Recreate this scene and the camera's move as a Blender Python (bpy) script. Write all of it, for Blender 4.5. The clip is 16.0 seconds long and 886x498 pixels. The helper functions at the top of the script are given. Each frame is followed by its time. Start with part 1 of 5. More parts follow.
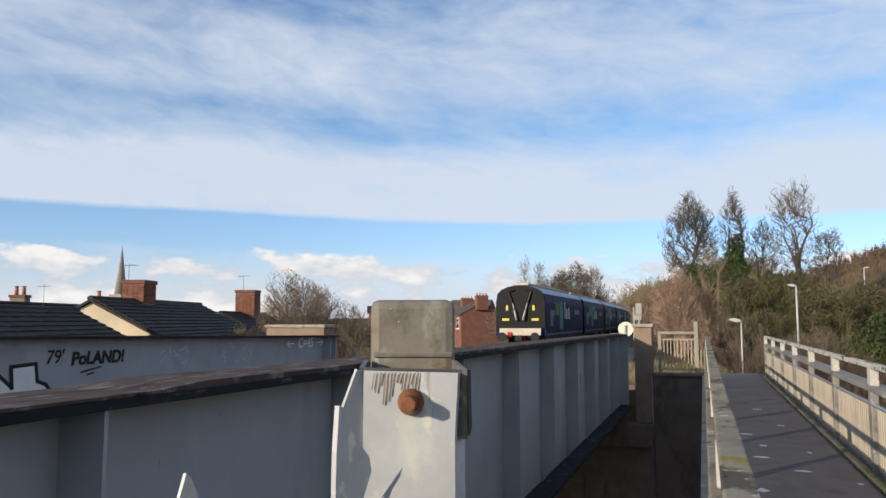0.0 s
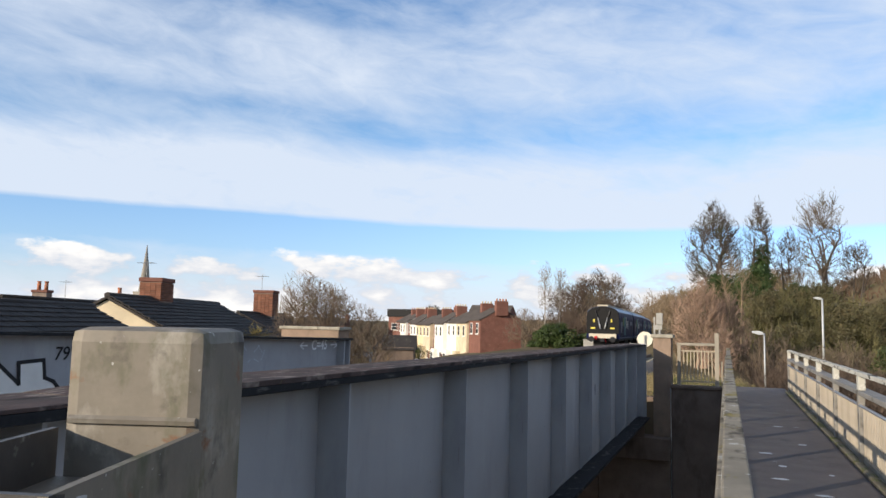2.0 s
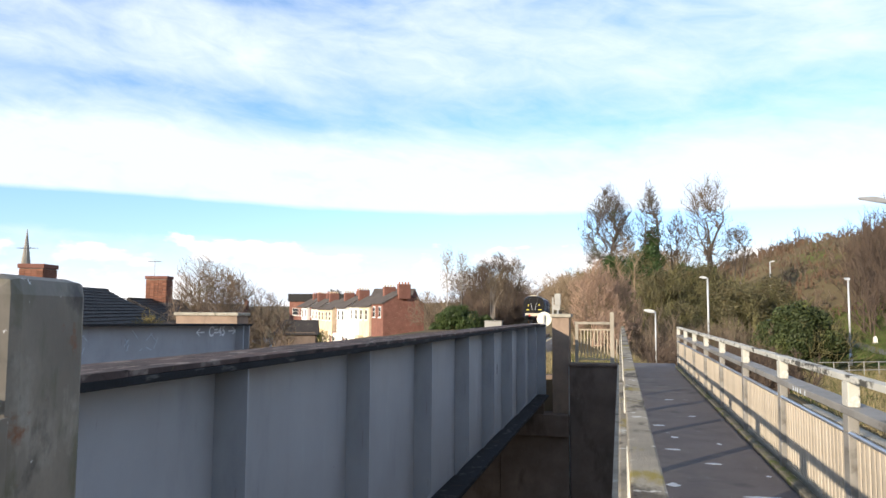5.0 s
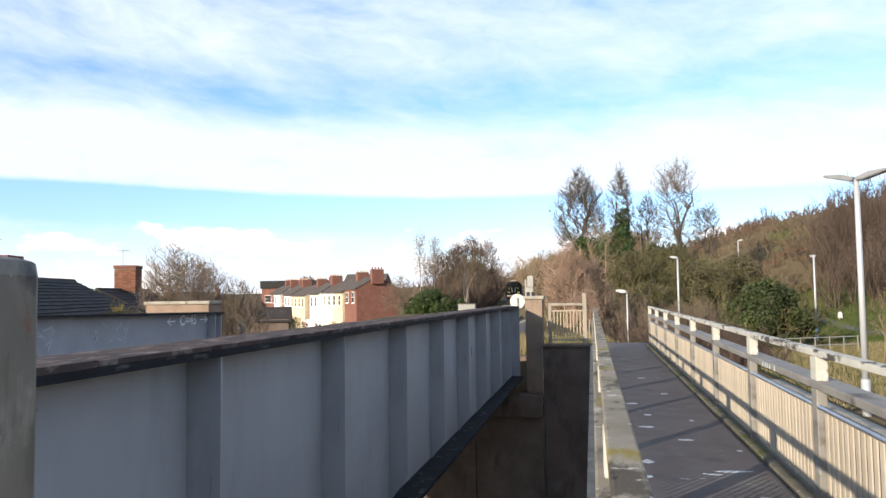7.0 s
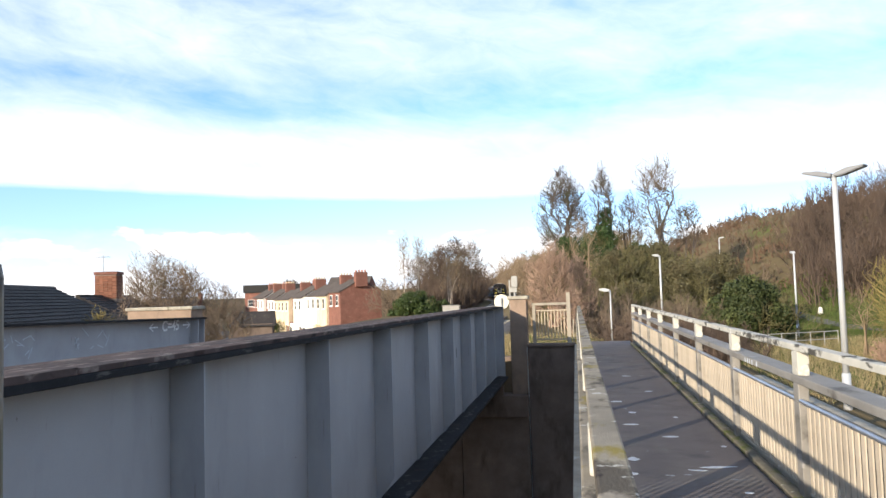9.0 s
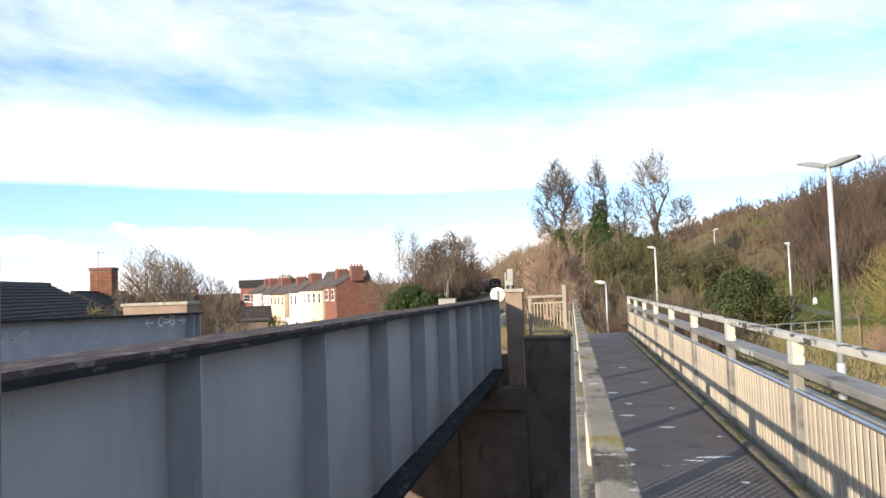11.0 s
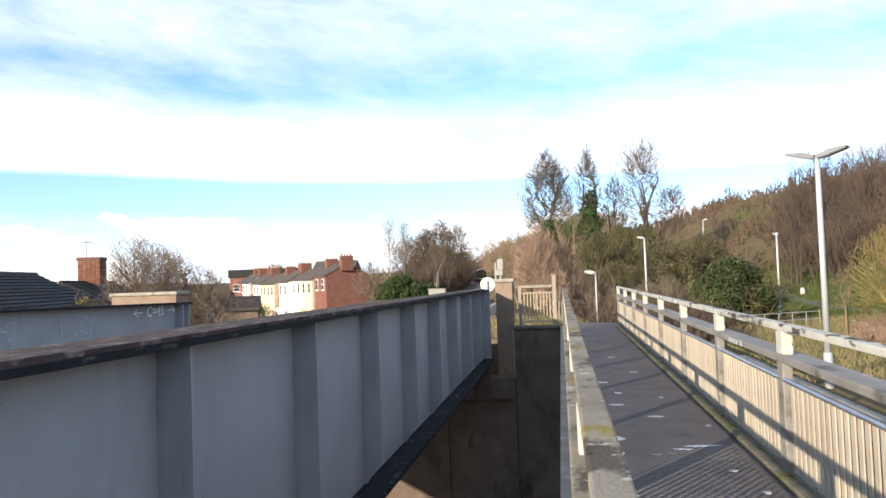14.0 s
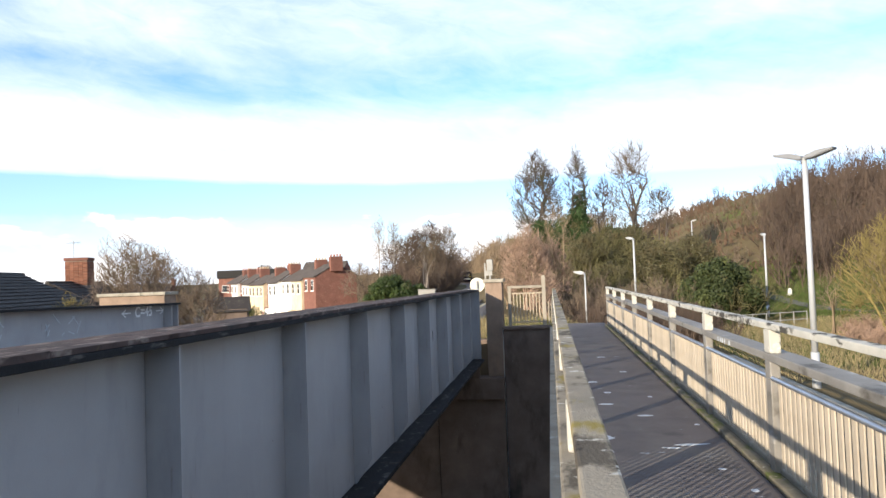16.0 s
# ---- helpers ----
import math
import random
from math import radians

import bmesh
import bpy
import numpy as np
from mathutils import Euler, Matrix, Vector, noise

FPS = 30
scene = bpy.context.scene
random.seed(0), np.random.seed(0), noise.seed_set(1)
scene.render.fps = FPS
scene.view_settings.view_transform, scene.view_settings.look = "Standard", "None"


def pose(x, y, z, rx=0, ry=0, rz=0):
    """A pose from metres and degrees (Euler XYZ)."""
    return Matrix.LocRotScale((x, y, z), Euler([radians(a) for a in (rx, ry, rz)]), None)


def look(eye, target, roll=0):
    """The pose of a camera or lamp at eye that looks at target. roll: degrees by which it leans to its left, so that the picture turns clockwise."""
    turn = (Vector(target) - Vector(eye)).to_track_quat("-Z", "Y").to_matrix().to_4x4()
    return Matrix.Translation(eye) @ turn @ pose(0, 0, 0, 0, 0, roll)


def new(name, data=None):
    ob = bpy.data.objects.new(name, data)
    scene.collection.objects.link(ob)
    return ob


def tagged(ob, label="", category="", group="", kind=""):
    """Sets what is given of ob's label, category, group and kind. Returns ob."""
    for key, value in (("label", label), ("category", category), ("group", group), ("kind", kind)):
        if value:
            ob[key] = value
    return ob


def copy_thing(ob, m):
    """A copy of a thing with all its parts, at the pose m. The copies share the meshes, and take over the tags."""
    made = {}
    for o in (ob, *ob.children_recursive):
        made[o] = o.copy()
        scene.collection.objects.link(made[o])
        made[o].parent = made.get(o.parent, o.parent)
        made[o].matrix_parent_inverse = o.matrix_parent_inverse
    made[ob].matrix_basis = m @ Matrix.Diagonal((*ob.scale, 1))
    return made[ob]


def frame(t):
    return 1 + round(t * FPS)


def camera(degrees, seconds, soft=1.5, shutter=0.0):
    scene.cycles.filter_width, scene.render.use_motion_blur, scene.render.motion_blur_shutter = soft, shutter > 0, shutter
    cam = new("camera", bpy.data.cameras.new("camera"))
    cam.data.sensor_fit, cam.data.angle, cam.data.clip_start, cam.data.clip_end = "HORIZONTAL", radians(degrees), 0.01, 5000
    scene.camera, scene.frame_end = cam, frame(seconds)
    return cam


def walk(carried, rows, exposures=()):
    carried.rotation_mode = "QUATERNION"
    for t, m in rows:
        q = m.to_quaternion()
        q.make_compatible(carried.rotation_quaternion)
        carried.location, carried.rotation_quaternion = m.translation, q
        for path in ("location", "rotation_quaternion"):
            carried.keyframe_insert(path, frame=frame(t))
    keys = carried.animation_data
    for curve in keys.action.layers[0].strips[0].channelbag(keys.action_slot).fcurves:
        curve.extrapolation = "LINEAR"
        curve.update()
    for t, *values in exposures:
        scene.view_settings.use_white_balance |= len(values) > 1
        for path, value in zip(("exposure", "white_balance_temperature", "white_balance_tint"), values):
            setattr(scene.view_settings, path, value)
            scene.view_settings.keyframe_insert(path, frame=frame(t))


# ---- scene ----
cam = camera(60.9, 16.0)

PATH = [
    (0, (0.015, -0.514, 1.627), (-0.632, 1.369, 1.816), -0.1),
    (0.5, (0.017, -0.471, 1.62), (-0.649, 1.408, 1.781), -0.4),
    (1, (0.037, -0.368, 1.61), (-0.606, 1.52, 1.764), 0.4),
    (1.5, (0.074, -0.252, 1.64), (-0.591, 1.624, 1.836), 1.5),
    (2, (0.072, -0.169, 1.654), (-0.63, 1.693, 1.854), 1.3),
    (2.5, (0.029, -0.117, 1.638), (-0.618, 1.766, 1.825), 0.3),
    (3, (0.003, -0.046, 1.636), (-0.602, 1.854, 1.791), 0.2),
    (3.5, (0.025, -0.054, 1.635), (-0.547, 1.857, 1.786), -0.1),
    (4, (0.031, -0.06, 1.635), (-0.478, 1.867, 1.798), -0.0),
    (6.5, (0.019, -0.059, 1.629), (-0.399, 1.892, 1.768), -0.1),
    (7, (0.017, -0.038, 1.628), (-0.367, 1.921, 1.746), -0.8),
    (7.5, (0.012, -0.036, 1.627), (-0.356, 1.926, 1.743), -1.0),
    (8, (0.021, -0.037, 1.625), (-0.33, 1.928, 1.741), -1.3),
    (8.5, (0.021, -0.037, 1.626), (-0.317, 1.931, 1.745), -1.5),
    (9, (0.019, -0.032, 1.625), (-0.322, 1.935, 1.746), -1.7),
    (11.5, (0.014, -0.028, 1.617), (-0.314, 1.943, 1.718), -2.2),
    (12, (0.007, -0.026, 1.617), (-0.316, 1.945, 1.717), -2.1),
    (12.5, (0.01, -0.031, 1.617), (-0.31, 1.941, 1.714), -2.0),
    (13, (0.01, -0.03, 1.617), (-0.297, 1.944, 1.72), -2.0),
    (13.5, (0.008, -0.021, 1.609), (-0.298, 1.954, 1.695), -2.2),
    (14, (0.007, -0.025, 1.618), (-0.298, 1.95, 1.694), -2.1),
    (14.5, (0.004, -0.018, 1.609), (-0.28, 1.96, 1.686), -1.9),
    (15, (0.006, -0.018, 1.608), (-0.29, 1.959, 1.665), -1.9),
    (15.5, (0.01, -0.021, 1.607), (-0.275, 1.957, 1.674), -2.1),
    (16, (0.006, -0.024, 1.606), (-0.272, 1.955, 1.683), -2.1),
]
EXPOSURES = [(0, 0.0), (0.5, 0.04), (1.0, 0.42), (1.5, 0.50), (2.0, 0.16), (2.5, 0.10), (3.0, 0.28), (3.5, 0.62), (4.0, 0.63), (6.5, 0.60), (9.0, 0.72), (12.0, 0.74), (16.0, 0.74)]
walk(cam, [(t, look(eye, target, roll)) for t, eye, target, roll in PATH], EXPOSURES)

# ---- light ----
SUN_AZ, SUN_EL = math.atan2(-0.555, -0.832), radians(16.2)
sun_from = Vector((math.cos(SUN_EL) * math.sin(SUN_AZ), math.cos(SUN_EL) * math.cos(SUN_AZ), math.sin(SUN_EL)))
sun = new("sun", bpy.data.lights.new("sun", "SUN"))
sun.data.energy, sun.data.angle, sun.data.color = 5.0, radians(0.6), (1.0, 0.87, 0.70)
sun.matrix_basis = look(sun_from * 50, (0, 0, 0))


class Nodes:
    """Short hand for building node trees."""

    def __init__(self, tree):
        self.t = tree
        tree.nodes.clear()

    def n(self, kind):
        return self.t.nodes.new(kind)

    def put(self, sock, v):
        if isinstance(v, bpy.types.NodeSocket):
            self.t.links.new(v, sock)
        else:
            sock.default_value = v

    def math(self, op, a, b=0.0, c=0.0, clamp=False):
        m = self.n("ShaderNodeMath")
        m.operation, m.use_clamp = op, clamp
        for s, v in zip(m.inputs, (a, b, c)):
            self.put(s, v)
        return m.outputs[0]

    def ramp(self, f, stops, mode="LINEAR"):
        r = self.n("ShaderNodeValToRGB")
        r.color_ramp.interpolation = mode
        els = r.color_ramp.elements
        while len(els) < len(stops):
            els.new(0.5)
        for e, (p, c) in zip(els, stops):
            e.position = p
            e.color = (*c, 1) if isinstance(c, tuple) else (c, c, c, 1)
        self.put(r.inputs[0], f)
        return r.outputs[0]

    def noise(self, vec, scale, detail=4.0, rough=0.55, dist=0.0):
        t = self.n("ShaderNodeTexNoise")
        self.put(t.inputs["Vector"], vec)
        for k, v in (("Scale", scale), ("Detail", detail), ("Roughness", rough), ("Distortion", dist)):
            t.inputs[k].default_value = v
        return t.outputs["Fac"]

    def mix(self, f, a, b, blend="MIX"):
        m = self.n("ShaderNodeMix")
        m.data_type, m.blend_type = "RGBA", blend
        self.put(m.inputs[0], f)
        self.put(m.inputs[6], a if isinstance(a, bpy.types.NodeSocket) else (*a, 1))
        self.put(m.inputs[7], b if isinstance(b, bpy.types.NodeSocket) else (*b, 1))
        return m.outputs[2]

    def vec(self, x, y, z=0.0):
        c = self.n("ShaderNodeCombineXYZ")
        for s, v in zip(c.inputs, (x, y, z)):
            self.put(s, v)
        return c.outputs[0]


world = bpy.data.worlds.new("world")
scene.world = world
world.use_nodes = True
W = Nodes(world.node_tree)
sky = W.n("ShaderNodeTexSky")
sky.sky_type, sky.sun_disc, sky.sun_elevation, sky.sun_rotation = "NISHITA", False, SUN_EL, SUN_AZ
sky.air_density, sky.dust_density, sky.ozone_density = 1.0, 0.4, 2.0
geo = W.n("ShaderNodeTexCoord")
sep = W.n("ShaderNodeSeparateXYZ")
W.put(sep.inputs[0], geo.outputs["Generated"])
az = W.math("ARCTAN2", sep.outputs[0], sep.outputs[1])
el = W.math("ARCSINE", sep.outputs[2])
# streaks of high cloud, drawn out along the horizon and a little aslant
aslant = W.math("ADD", el, W.math("MULTIPLY", az, 0.008))
slant2 = W.math("ADD", el, W.math("MULTIPLY", az, 0.12))
coarse = W.noise(W.vec(W.math("MULTIPLY", az, 3.6), W.math("MULTIPLY", slant2, 11.0), 3.7), 1.0, 7.0, 0.58, 0.5)
fibre = W.noise(W.vec(W.math("MULTIPLY", az, 13.0), W.math("MULTIPLY", slant2, 34.0), 6.1), 1.0, 7.0, 0.62, 0.7)
wispy = W.math("ADD", W.math("MULTIPLY", coarse, 0.68), W.math("MULTIPLY", fibre, 0.32))
broad = W.noise(W.vec(W.math("MULTIPLY", az, 1.3), W.math("MULTIPLY", aslant, 4.0), 8.1), 1.0, 3.0, 0.5)
warped = W.math("ADD", aslant, W.math("MULTIPLY", W.math("SUBTRACT", broad, 0.5), 0.035))
cover = W.ramp(W.math("DIVIDE", warped, 0.6), [(0.0, 0.85), (0.06, 0.66), (0.13, 0.48), (0.17, 0.14), (0.20, 0.12), (0.222, 0.76), (0.34, 0.74), (0.40, 0.54),
                                             (0.45, 0.51), (0.50, 0.61), (0.58, 0.64), (0.68, 0.50), (1.0, 0.52)])
high = W.math("MULTIPLY", W.math("ADD", W.math("SUBTRACT", wispy, 1.0), W.math("MULTIPLY", cover, 1.25)), 2.3, clamp=True)
# low heaps near the horizon
heap = W.noise(W.vec(W.math("MULTIPLY", az, 13.0), W.math("MULTIPLY", el, 30.0), 1.3), 1.0, 6.0, 0.52)
heap_band = W.ramp(W.math("MULTIPLY", el, 8.0), [(0.0, 0.56), (0.30, 0.55), (0.52, 0.56), (0.66, 0.48), (0.76, 0.30), (0.86, 0.0)])
low = W.math("MULTIPLY", W.math("SUBTRACT", W.math("ADD", heap, heap_band), 1.005), 12.0, clamp=True)
low_col = W.mix(W.math("MULTIPLY", W.math("SUBTRACT", heap, 0.40), 4.0, clamp=True), (0.50, 0.56, 0.68), (0.98, 0.96, 0.94))
tone = W.mix(W.math("SUBTRACT", 1.0, W.math("MULTIPLY", el, 4.0), clamp=True), (0.84, 1.0, 1.18), (0.80, 0.90, 1.34))
tint = W.mix(1.0, sky.outputs[0], tone, "MULTIPLY")
bg_sky = W.n("ShaderNodeBackground")
W.put(bg_sky.inputs[0], tint)
bg_sky.inputs[1].default_value = 0.15
bg_high = W.n("ShaderNodeBackground")
bg_high.inputs[0].default_value, bg_high.inputs[1].default_value = (0.84, 0.93, 1.07, 1), 0.80
bg_low = W.n("ShaderNodeBackground")
W.put(bg_low.inputs[0], low_col)
bg_low.inputs[1].default_value = 0.95
m1, m2 = W.n("ShaderNodeMixShader"), W.n("ShaderNodeMixShader")
for m, f, a, b in ((m1, W.math("MULTIPLY", high, 0.92), bg_sky, bg_high), (m2, low, m1, bg_low)):
    W.put(m.inputs[0], f)
    W.put(m.inputs[1], a.outputs[0])
    W.put(m.inputs[2], b.outputs[0])
W.put(W.n("ShaderNodeOutputWorld").inputs[0], m2.outputs[0])


# ---- materials ----
def material(name, base, rough=0.7, metal=0.0, vary=0.25, scale=3.0, fine=60.0, bump=0.25, tints=(), spec=0.2, piece=0.0, stretch=(1, 1, 1), relief=0.01):
    """A surface with broad stains, fine grain and relief. tints: (colour, scale, threshold, softness, stretch) patches over it. piece: variation from piece to piece."""
    m = bpy.data.materials.new(name)
    m.use_nodes = True
    N = Nodes(m.node_tree)
    co = N.n("ShaderNodeTexCoord").outputs["Object"]
    mp = N.n("ShaderNodeMapping")
    mp.inputs["Scale"].default_value = stretch
    N.put(mp.inputs[0], co)
    co2 = mp.outputs[0]
    big, small = N.noise(co2, scale, 5.0, 0.6), N.noise(co2, fine, 4.0, 0.6)
    lo = tuple(c * (1 - vary) for c in base)
    hi = tuple(min(1.0, c * (1 + vary)) for c in base)
    col = N.mix(N.math("MULTIPLY", N.math("SUBTRACT", big, 0.28), 2.3, clamp=True), lo, hi)
    col = N.mix(N.math("MULTIPLY", N.math("SUBTRACT", small, 0.35), 0.9 * vary * 3, clamp=True), col, tuple(c * 0.72 for c in base))
    for colour, sc, thr, soft, st in tints:
        mq = N.n("ShaderNodeMapping")
        mq.inputs["Scale"].default_value = st
        mq.inputs["Location"].default_value = (sc, thr * 9, 3.3)
        N.put(mq.inputs[0], co)
        f = N.math("DIVIDE", N.math("SUBTRACT", N.noise(mq.outputs[0], sc, 6.0, 0.62), thr), soft, clamp=True)
        col = N.mix(f, col, colour)
    if piece:
        info = N.n("ShaderNodeObjectInfo").outputs["Random"]
        col = N.mix(1.0, col, N.ramp(info, [(0.0, 1 - piece), (1.0, 1.0)]), "MULTIPLY")
    p = N.n("ShaderNodeBsdfPrincipled")
    N.put(p.inputs["Base Color"], col)
    N.put(p.inputs["Roughness"], N.math("ADD", rough - 0.12, N.math("MULTIPLY", big, 0.24), clamp=True))
    p.inputs["Metallic"].default_value = metal
    p.inputs["Specular IOR Level"].default_value = spec
    if bump:
        b = N.n("ShaderNodeBump")
        b.inputs["Strength"].default_value, b.inputs["Distance"].default_value = bump, relief
        N.put(b.inputs["Height"], N.math("ADD", small, big))
        N.put(p.inputs["Normal"], b.outputs[0])
    N.put(N.n("ShaderNodeOutputMaterial").inputs[0], p.outputs[0])
    return m


def glass(name, colour):
    m = bpy.data.materials.new(name)
    m.use_nodes = True
    N = Nodes(m.node_tree)
    p = N.n("ShaderNodeBsdfPrincipled")
    p.inputs["Base Color"].default_value, p.inputs["Roughness"].default_value = (*colour, 1), 0.06
    p.inputs["Specular IOR Level"].default_value = 0.8
    N.put(N.n("ShaderNodeOutputMaterial").inputs[0], p.outputs[0])
    return m


GREEN = (0.10, 0.11, 0.03)
M = {}
M["girder"] = material("girder_paint", (0.335, 0.341, 0.353), 0.6, 0, 0.10, 1.2, 90, 0.08,
                       [((0.25, 0.255, 0.265), 1.6, 0.55, 0.30, (2, 2, 0.6)), ((0.42, 0.44, 0.45), 1.1, 0.56, 0.3, (1.5, 1.5, 0.5)), ((0.10, 0.065, 0.05), 14, 0.72, 0.02, (1, 1, 0.5)), ((0.22, 0.20, 0.19), 6, 0.66, 0.08, (2, 2, 0.2))], spec=0.25)
M["flange"] = material("girder_flange_dirt", (0.088, 0.064, 0.058), 0.85, 0, 0.35, 2.5, 40, 0.5,
                       [((0.05, 0.045, 0.042), 3, 0.48, 0.2, (2, 0.5, 1)), ((0.21, 0.175, 0.15), 6, 0.55, 0.08, (3, 0.6, 1)), ((0.035, 0.028, 0.026), 4, 0.57, 0.06, (2, 0.6, 1)), ((0.16, 0.14, 0.06), 4, 0.66, 0.06, (2, 0.7, 1)), ((0.12, 0.07, 0.055), 1.3, 0.55, 0.2, (1, 1, 1))], spec=0.1)
M["flange_edge"] = material("girder_flange_edge", (0.022, 0.023, 0.025), 0.75, 0, 0.35, 4, 60, 0.4,
                            [((0.095, 0.09, 0.085), 7, 0.58, 0.08, (1, 0.5, 3)), ((0.05, 0.032, 0.025), 3, 0.62, 0.1, (1, 1, 1))], spec=0.1)
M["concrete"] = material("weathered_concrete", (0.33, 0.30, 0.24), 0.88, 0, 0.28, 2.5, 70, 0.5,
                         [((0.12, 0.115, 0.08), 3.5, 0.58, 0.14, (1, 1, 1)), ((0.47, 0.45, 0.40), 5, 0.60, 0.1, (1, 1, 1))])
M["rail_concrete"] = material("rail_concrete", (0.27, 0.235, 0.18), 0.9, 0, 0.3, 3, 80, 0.5,
                              [((0.10, 0.085, 0.065), 5, 0.52, 0.08, (1, 0.5, 1)), ((0.46, 0.44, 0.38), 9, 0.61, 0.05, (1, 1, 1)), ((0.24, 0.19, 0.06), 3, 0.57, 0.08, (1, 0.5, 1)), ((0.05, 0.04, 0.035), 7, 0.64, 0.05, (1, 0.7, 1))], spec=0.1)
M["rail_white"] = material("whitened_rail", (0.46, 0.44, 0.38), 0.85, 0, 0.2, 3, 80, 0.5,
                           [((0.07, 0.065, 0.055), 6, 0.53, 0.07, (1, 0.5, 1.5)), ((0.62, 0.60, 0.54), 9, 0.58, 0.08, (1, 0.6, 1))], spec=0.15)
M["rail_beam"] = material("dull_galvanised_beam", (0.25, 0.235, 0.21), 0.6, 0.2, 0.25, 2.5, 70, 0.3,
                          [((0.38, 0.37, 0.35), 2.2, 0.60, 0.08, (1, 0.5, 2)), ((0.085, 0.075, 0.06), 3, 0.56, 0.12, (1, 0.6, 1))], spec=0.3)
M["abutment"] = material("dark_concrete", (0.165, 0.125, 0.10), 0.95, 0, 0.25, 1.5, 50, 0.5,
                         [((0.075, 0.06, 0.05), 1.2, 0.55, 0.15, (1, 1, 0.4)), ((0.20, 0.165, 0.135), 9, 0.66, 0.05, (1, 1, 1))], spec=0.08)
M["pillar"] = material("pillar_concrete", (0.26, 0.19, 0.14), 0.9, 0, 0.2, 2, 60, 0.4,
                       [((0.17, 0.125, 0.095), 2.0, 0.54, 0.2, (1, 1, 0.5)), ((0.18, 0.155, 0.12), 8, 0.66, 0.06, (1, 1, 1))], spec=0.1)
M["deck"] = material("deck_asphalt", (0.135, 0.118, 0.112), 0.72, 0, 0.25, 2.0, 110, 0.6,
                     [((0.08, 0.075, 0.072), 1.4, 0.58, 0.12, (1, 1, 1)), ((0.40, 0.44, 0.48), 2.6, 0.69, 0.02, (1.5, 2.6, 1)), ((0.42, 0.40, 0.37), 11, 0.74, 0.02, (1, 1.6, 1)), ((0.17, 0.155, 0.135), 0.9, 0.52, 0.2, (1, 1, 1))])
M["kerb"] = material("mossy_kerb", (0.15, 0.135, 0.10), 0.92, 0, 0.35, 5, 60, 0.7,
                     [((0.09, 0.10, 0.03), 6, 0.52, 0.08, (1, 0.6, 1)), ((0.32, 0.30, 0.25), 9, 0.62, 0.06, (1, 1, 1))])
M["slat"] = material("cream_slat", (0.495, 0.425, 0.33), 0.7, 0, 0.16, 3, 60, 0.25,
                     [((0.24, 0.185, 0.11), 2.5, 0.56, 0.2, (4, 4, 0.6))], piece=0.18)
M["tube"] = material("galvanised_tube", (0.55, 0.57, 0.60), 0.32, 0.9, 0.12, 6, 90, 0.1)
M["galv"] = material("galvanised_steel", (0.47, 0.475, 0.465), 0.6, 0.3, 0.16, 14, 160, 0.25,
                     [((0.60, 0.59, 0.53), 22, 0.56, 0.14, (1, 1, 0.6)), ((0.33, 0.335, 0.33), 16, 0.54, 0.15, (1, 1, 1)), ((0.66, 0.64, 0.55), 36, 0.60, 0.06, (1, 1, 1)), ((0.33, 0.25, 0.16), 30, 0.62, 0.10, (2, 2, 0.25))], spec=0.3, relief=0.0004)
M["galv_old"] = material("dulled_post_steel", (0.20, 0.175, 0.14), 0.6, 0.25, 0.25, 16, 200, 0.4,
                         [((0.085, 0.09, 0.045), 18, 0.52, 0.15, (1, 1, 0.6)), ((0.30, 0.275, 0.23), 30, 0.56, 0.12, (1, 1, 0.7)), ((0.06, 0.052, 0.045), 22, 0.58, 0.14, (1, 1, 1)), ((0.20, 0.09, 0.045), 26, 0.62, 0.08, (1, 1, 1.5)), ((0.60, 0.59, 0.56), 150, 0.68, 0.02, (1, 1, 1))], spec=0.3, relief=0.0004)
M["stain"] = material("rust_stain", (0.26, 0.20, 0.14), 0.8, 0.1, 0.3, 40, 300, 0.1, relief=0.0002)
M["steel_dark"] = material("dark_bracket_steel", (0.10, 0.092, 0.085), 0.5, 0.4, 0.3, 20, 180, 0.3, [((0.30, 0.29, 0.27), 30, 0.64, 0.06, (1, 1, 1))], relief=0.0006)
M["rust"] = material("rusty_bolt", (0.20, 0.085, 0.04), 0.8, 0.2, 0.45, 60, 400, 0.8, [((0.34, 0.24, 0.15), 70, 0.58, 0.1, (1, 1, 1))], relief=0.0006)
M["ground"] = material("scrub_ground", (0.135, 0.105, 0.058), 0.95, 0, 0.4, 0.12, 3, 0.8,
                       [((0.11, 0.125, 0.04), 0.07, 0.60, 0.10, (1, 1, 1)), ((0.15, 0.10, 0.06), 0.35, 0.58, 0.12, (1, 1, 1))], spec=0.05)
M["grass"] = material("grass", (0.10, 0.135, 0.035), 0.95, 0, 0.4, 0.8, 12, 0.8, [((0.23, 0.19, 0.09), 0.9, 0.52, 0.15, (1, 1, 1))], piece=0.3)
M["lawn"] = material("lawn_grass", (0.10, 0.135, 0.035), 0.95, 0, 0.4, 0.8, 12, 0, [((0.20, 0.19, 0.08), 0.5, 0.58, 0.12, (1, 1, 1))])
M["straw"] = material("dry_grass", (0.34, 0.27, 0.14), 0.95, 0, 0.35, 1.2, 12, 0.5, [((0.12, 0.14, 0.04), 1.5, 0.55, 0.15, (1, 1, 1))])
M["asphalt"] = material("road_asphalt", (0.06, 0.06, 0.06), 0.85, 0, 0.25, 0.6, 30, 0.4)
M["path"] = material("path_asphalt", (0.14, 0.13, 0.125), 0.9, 0, 0.2, 0.8, 30, 0.3)
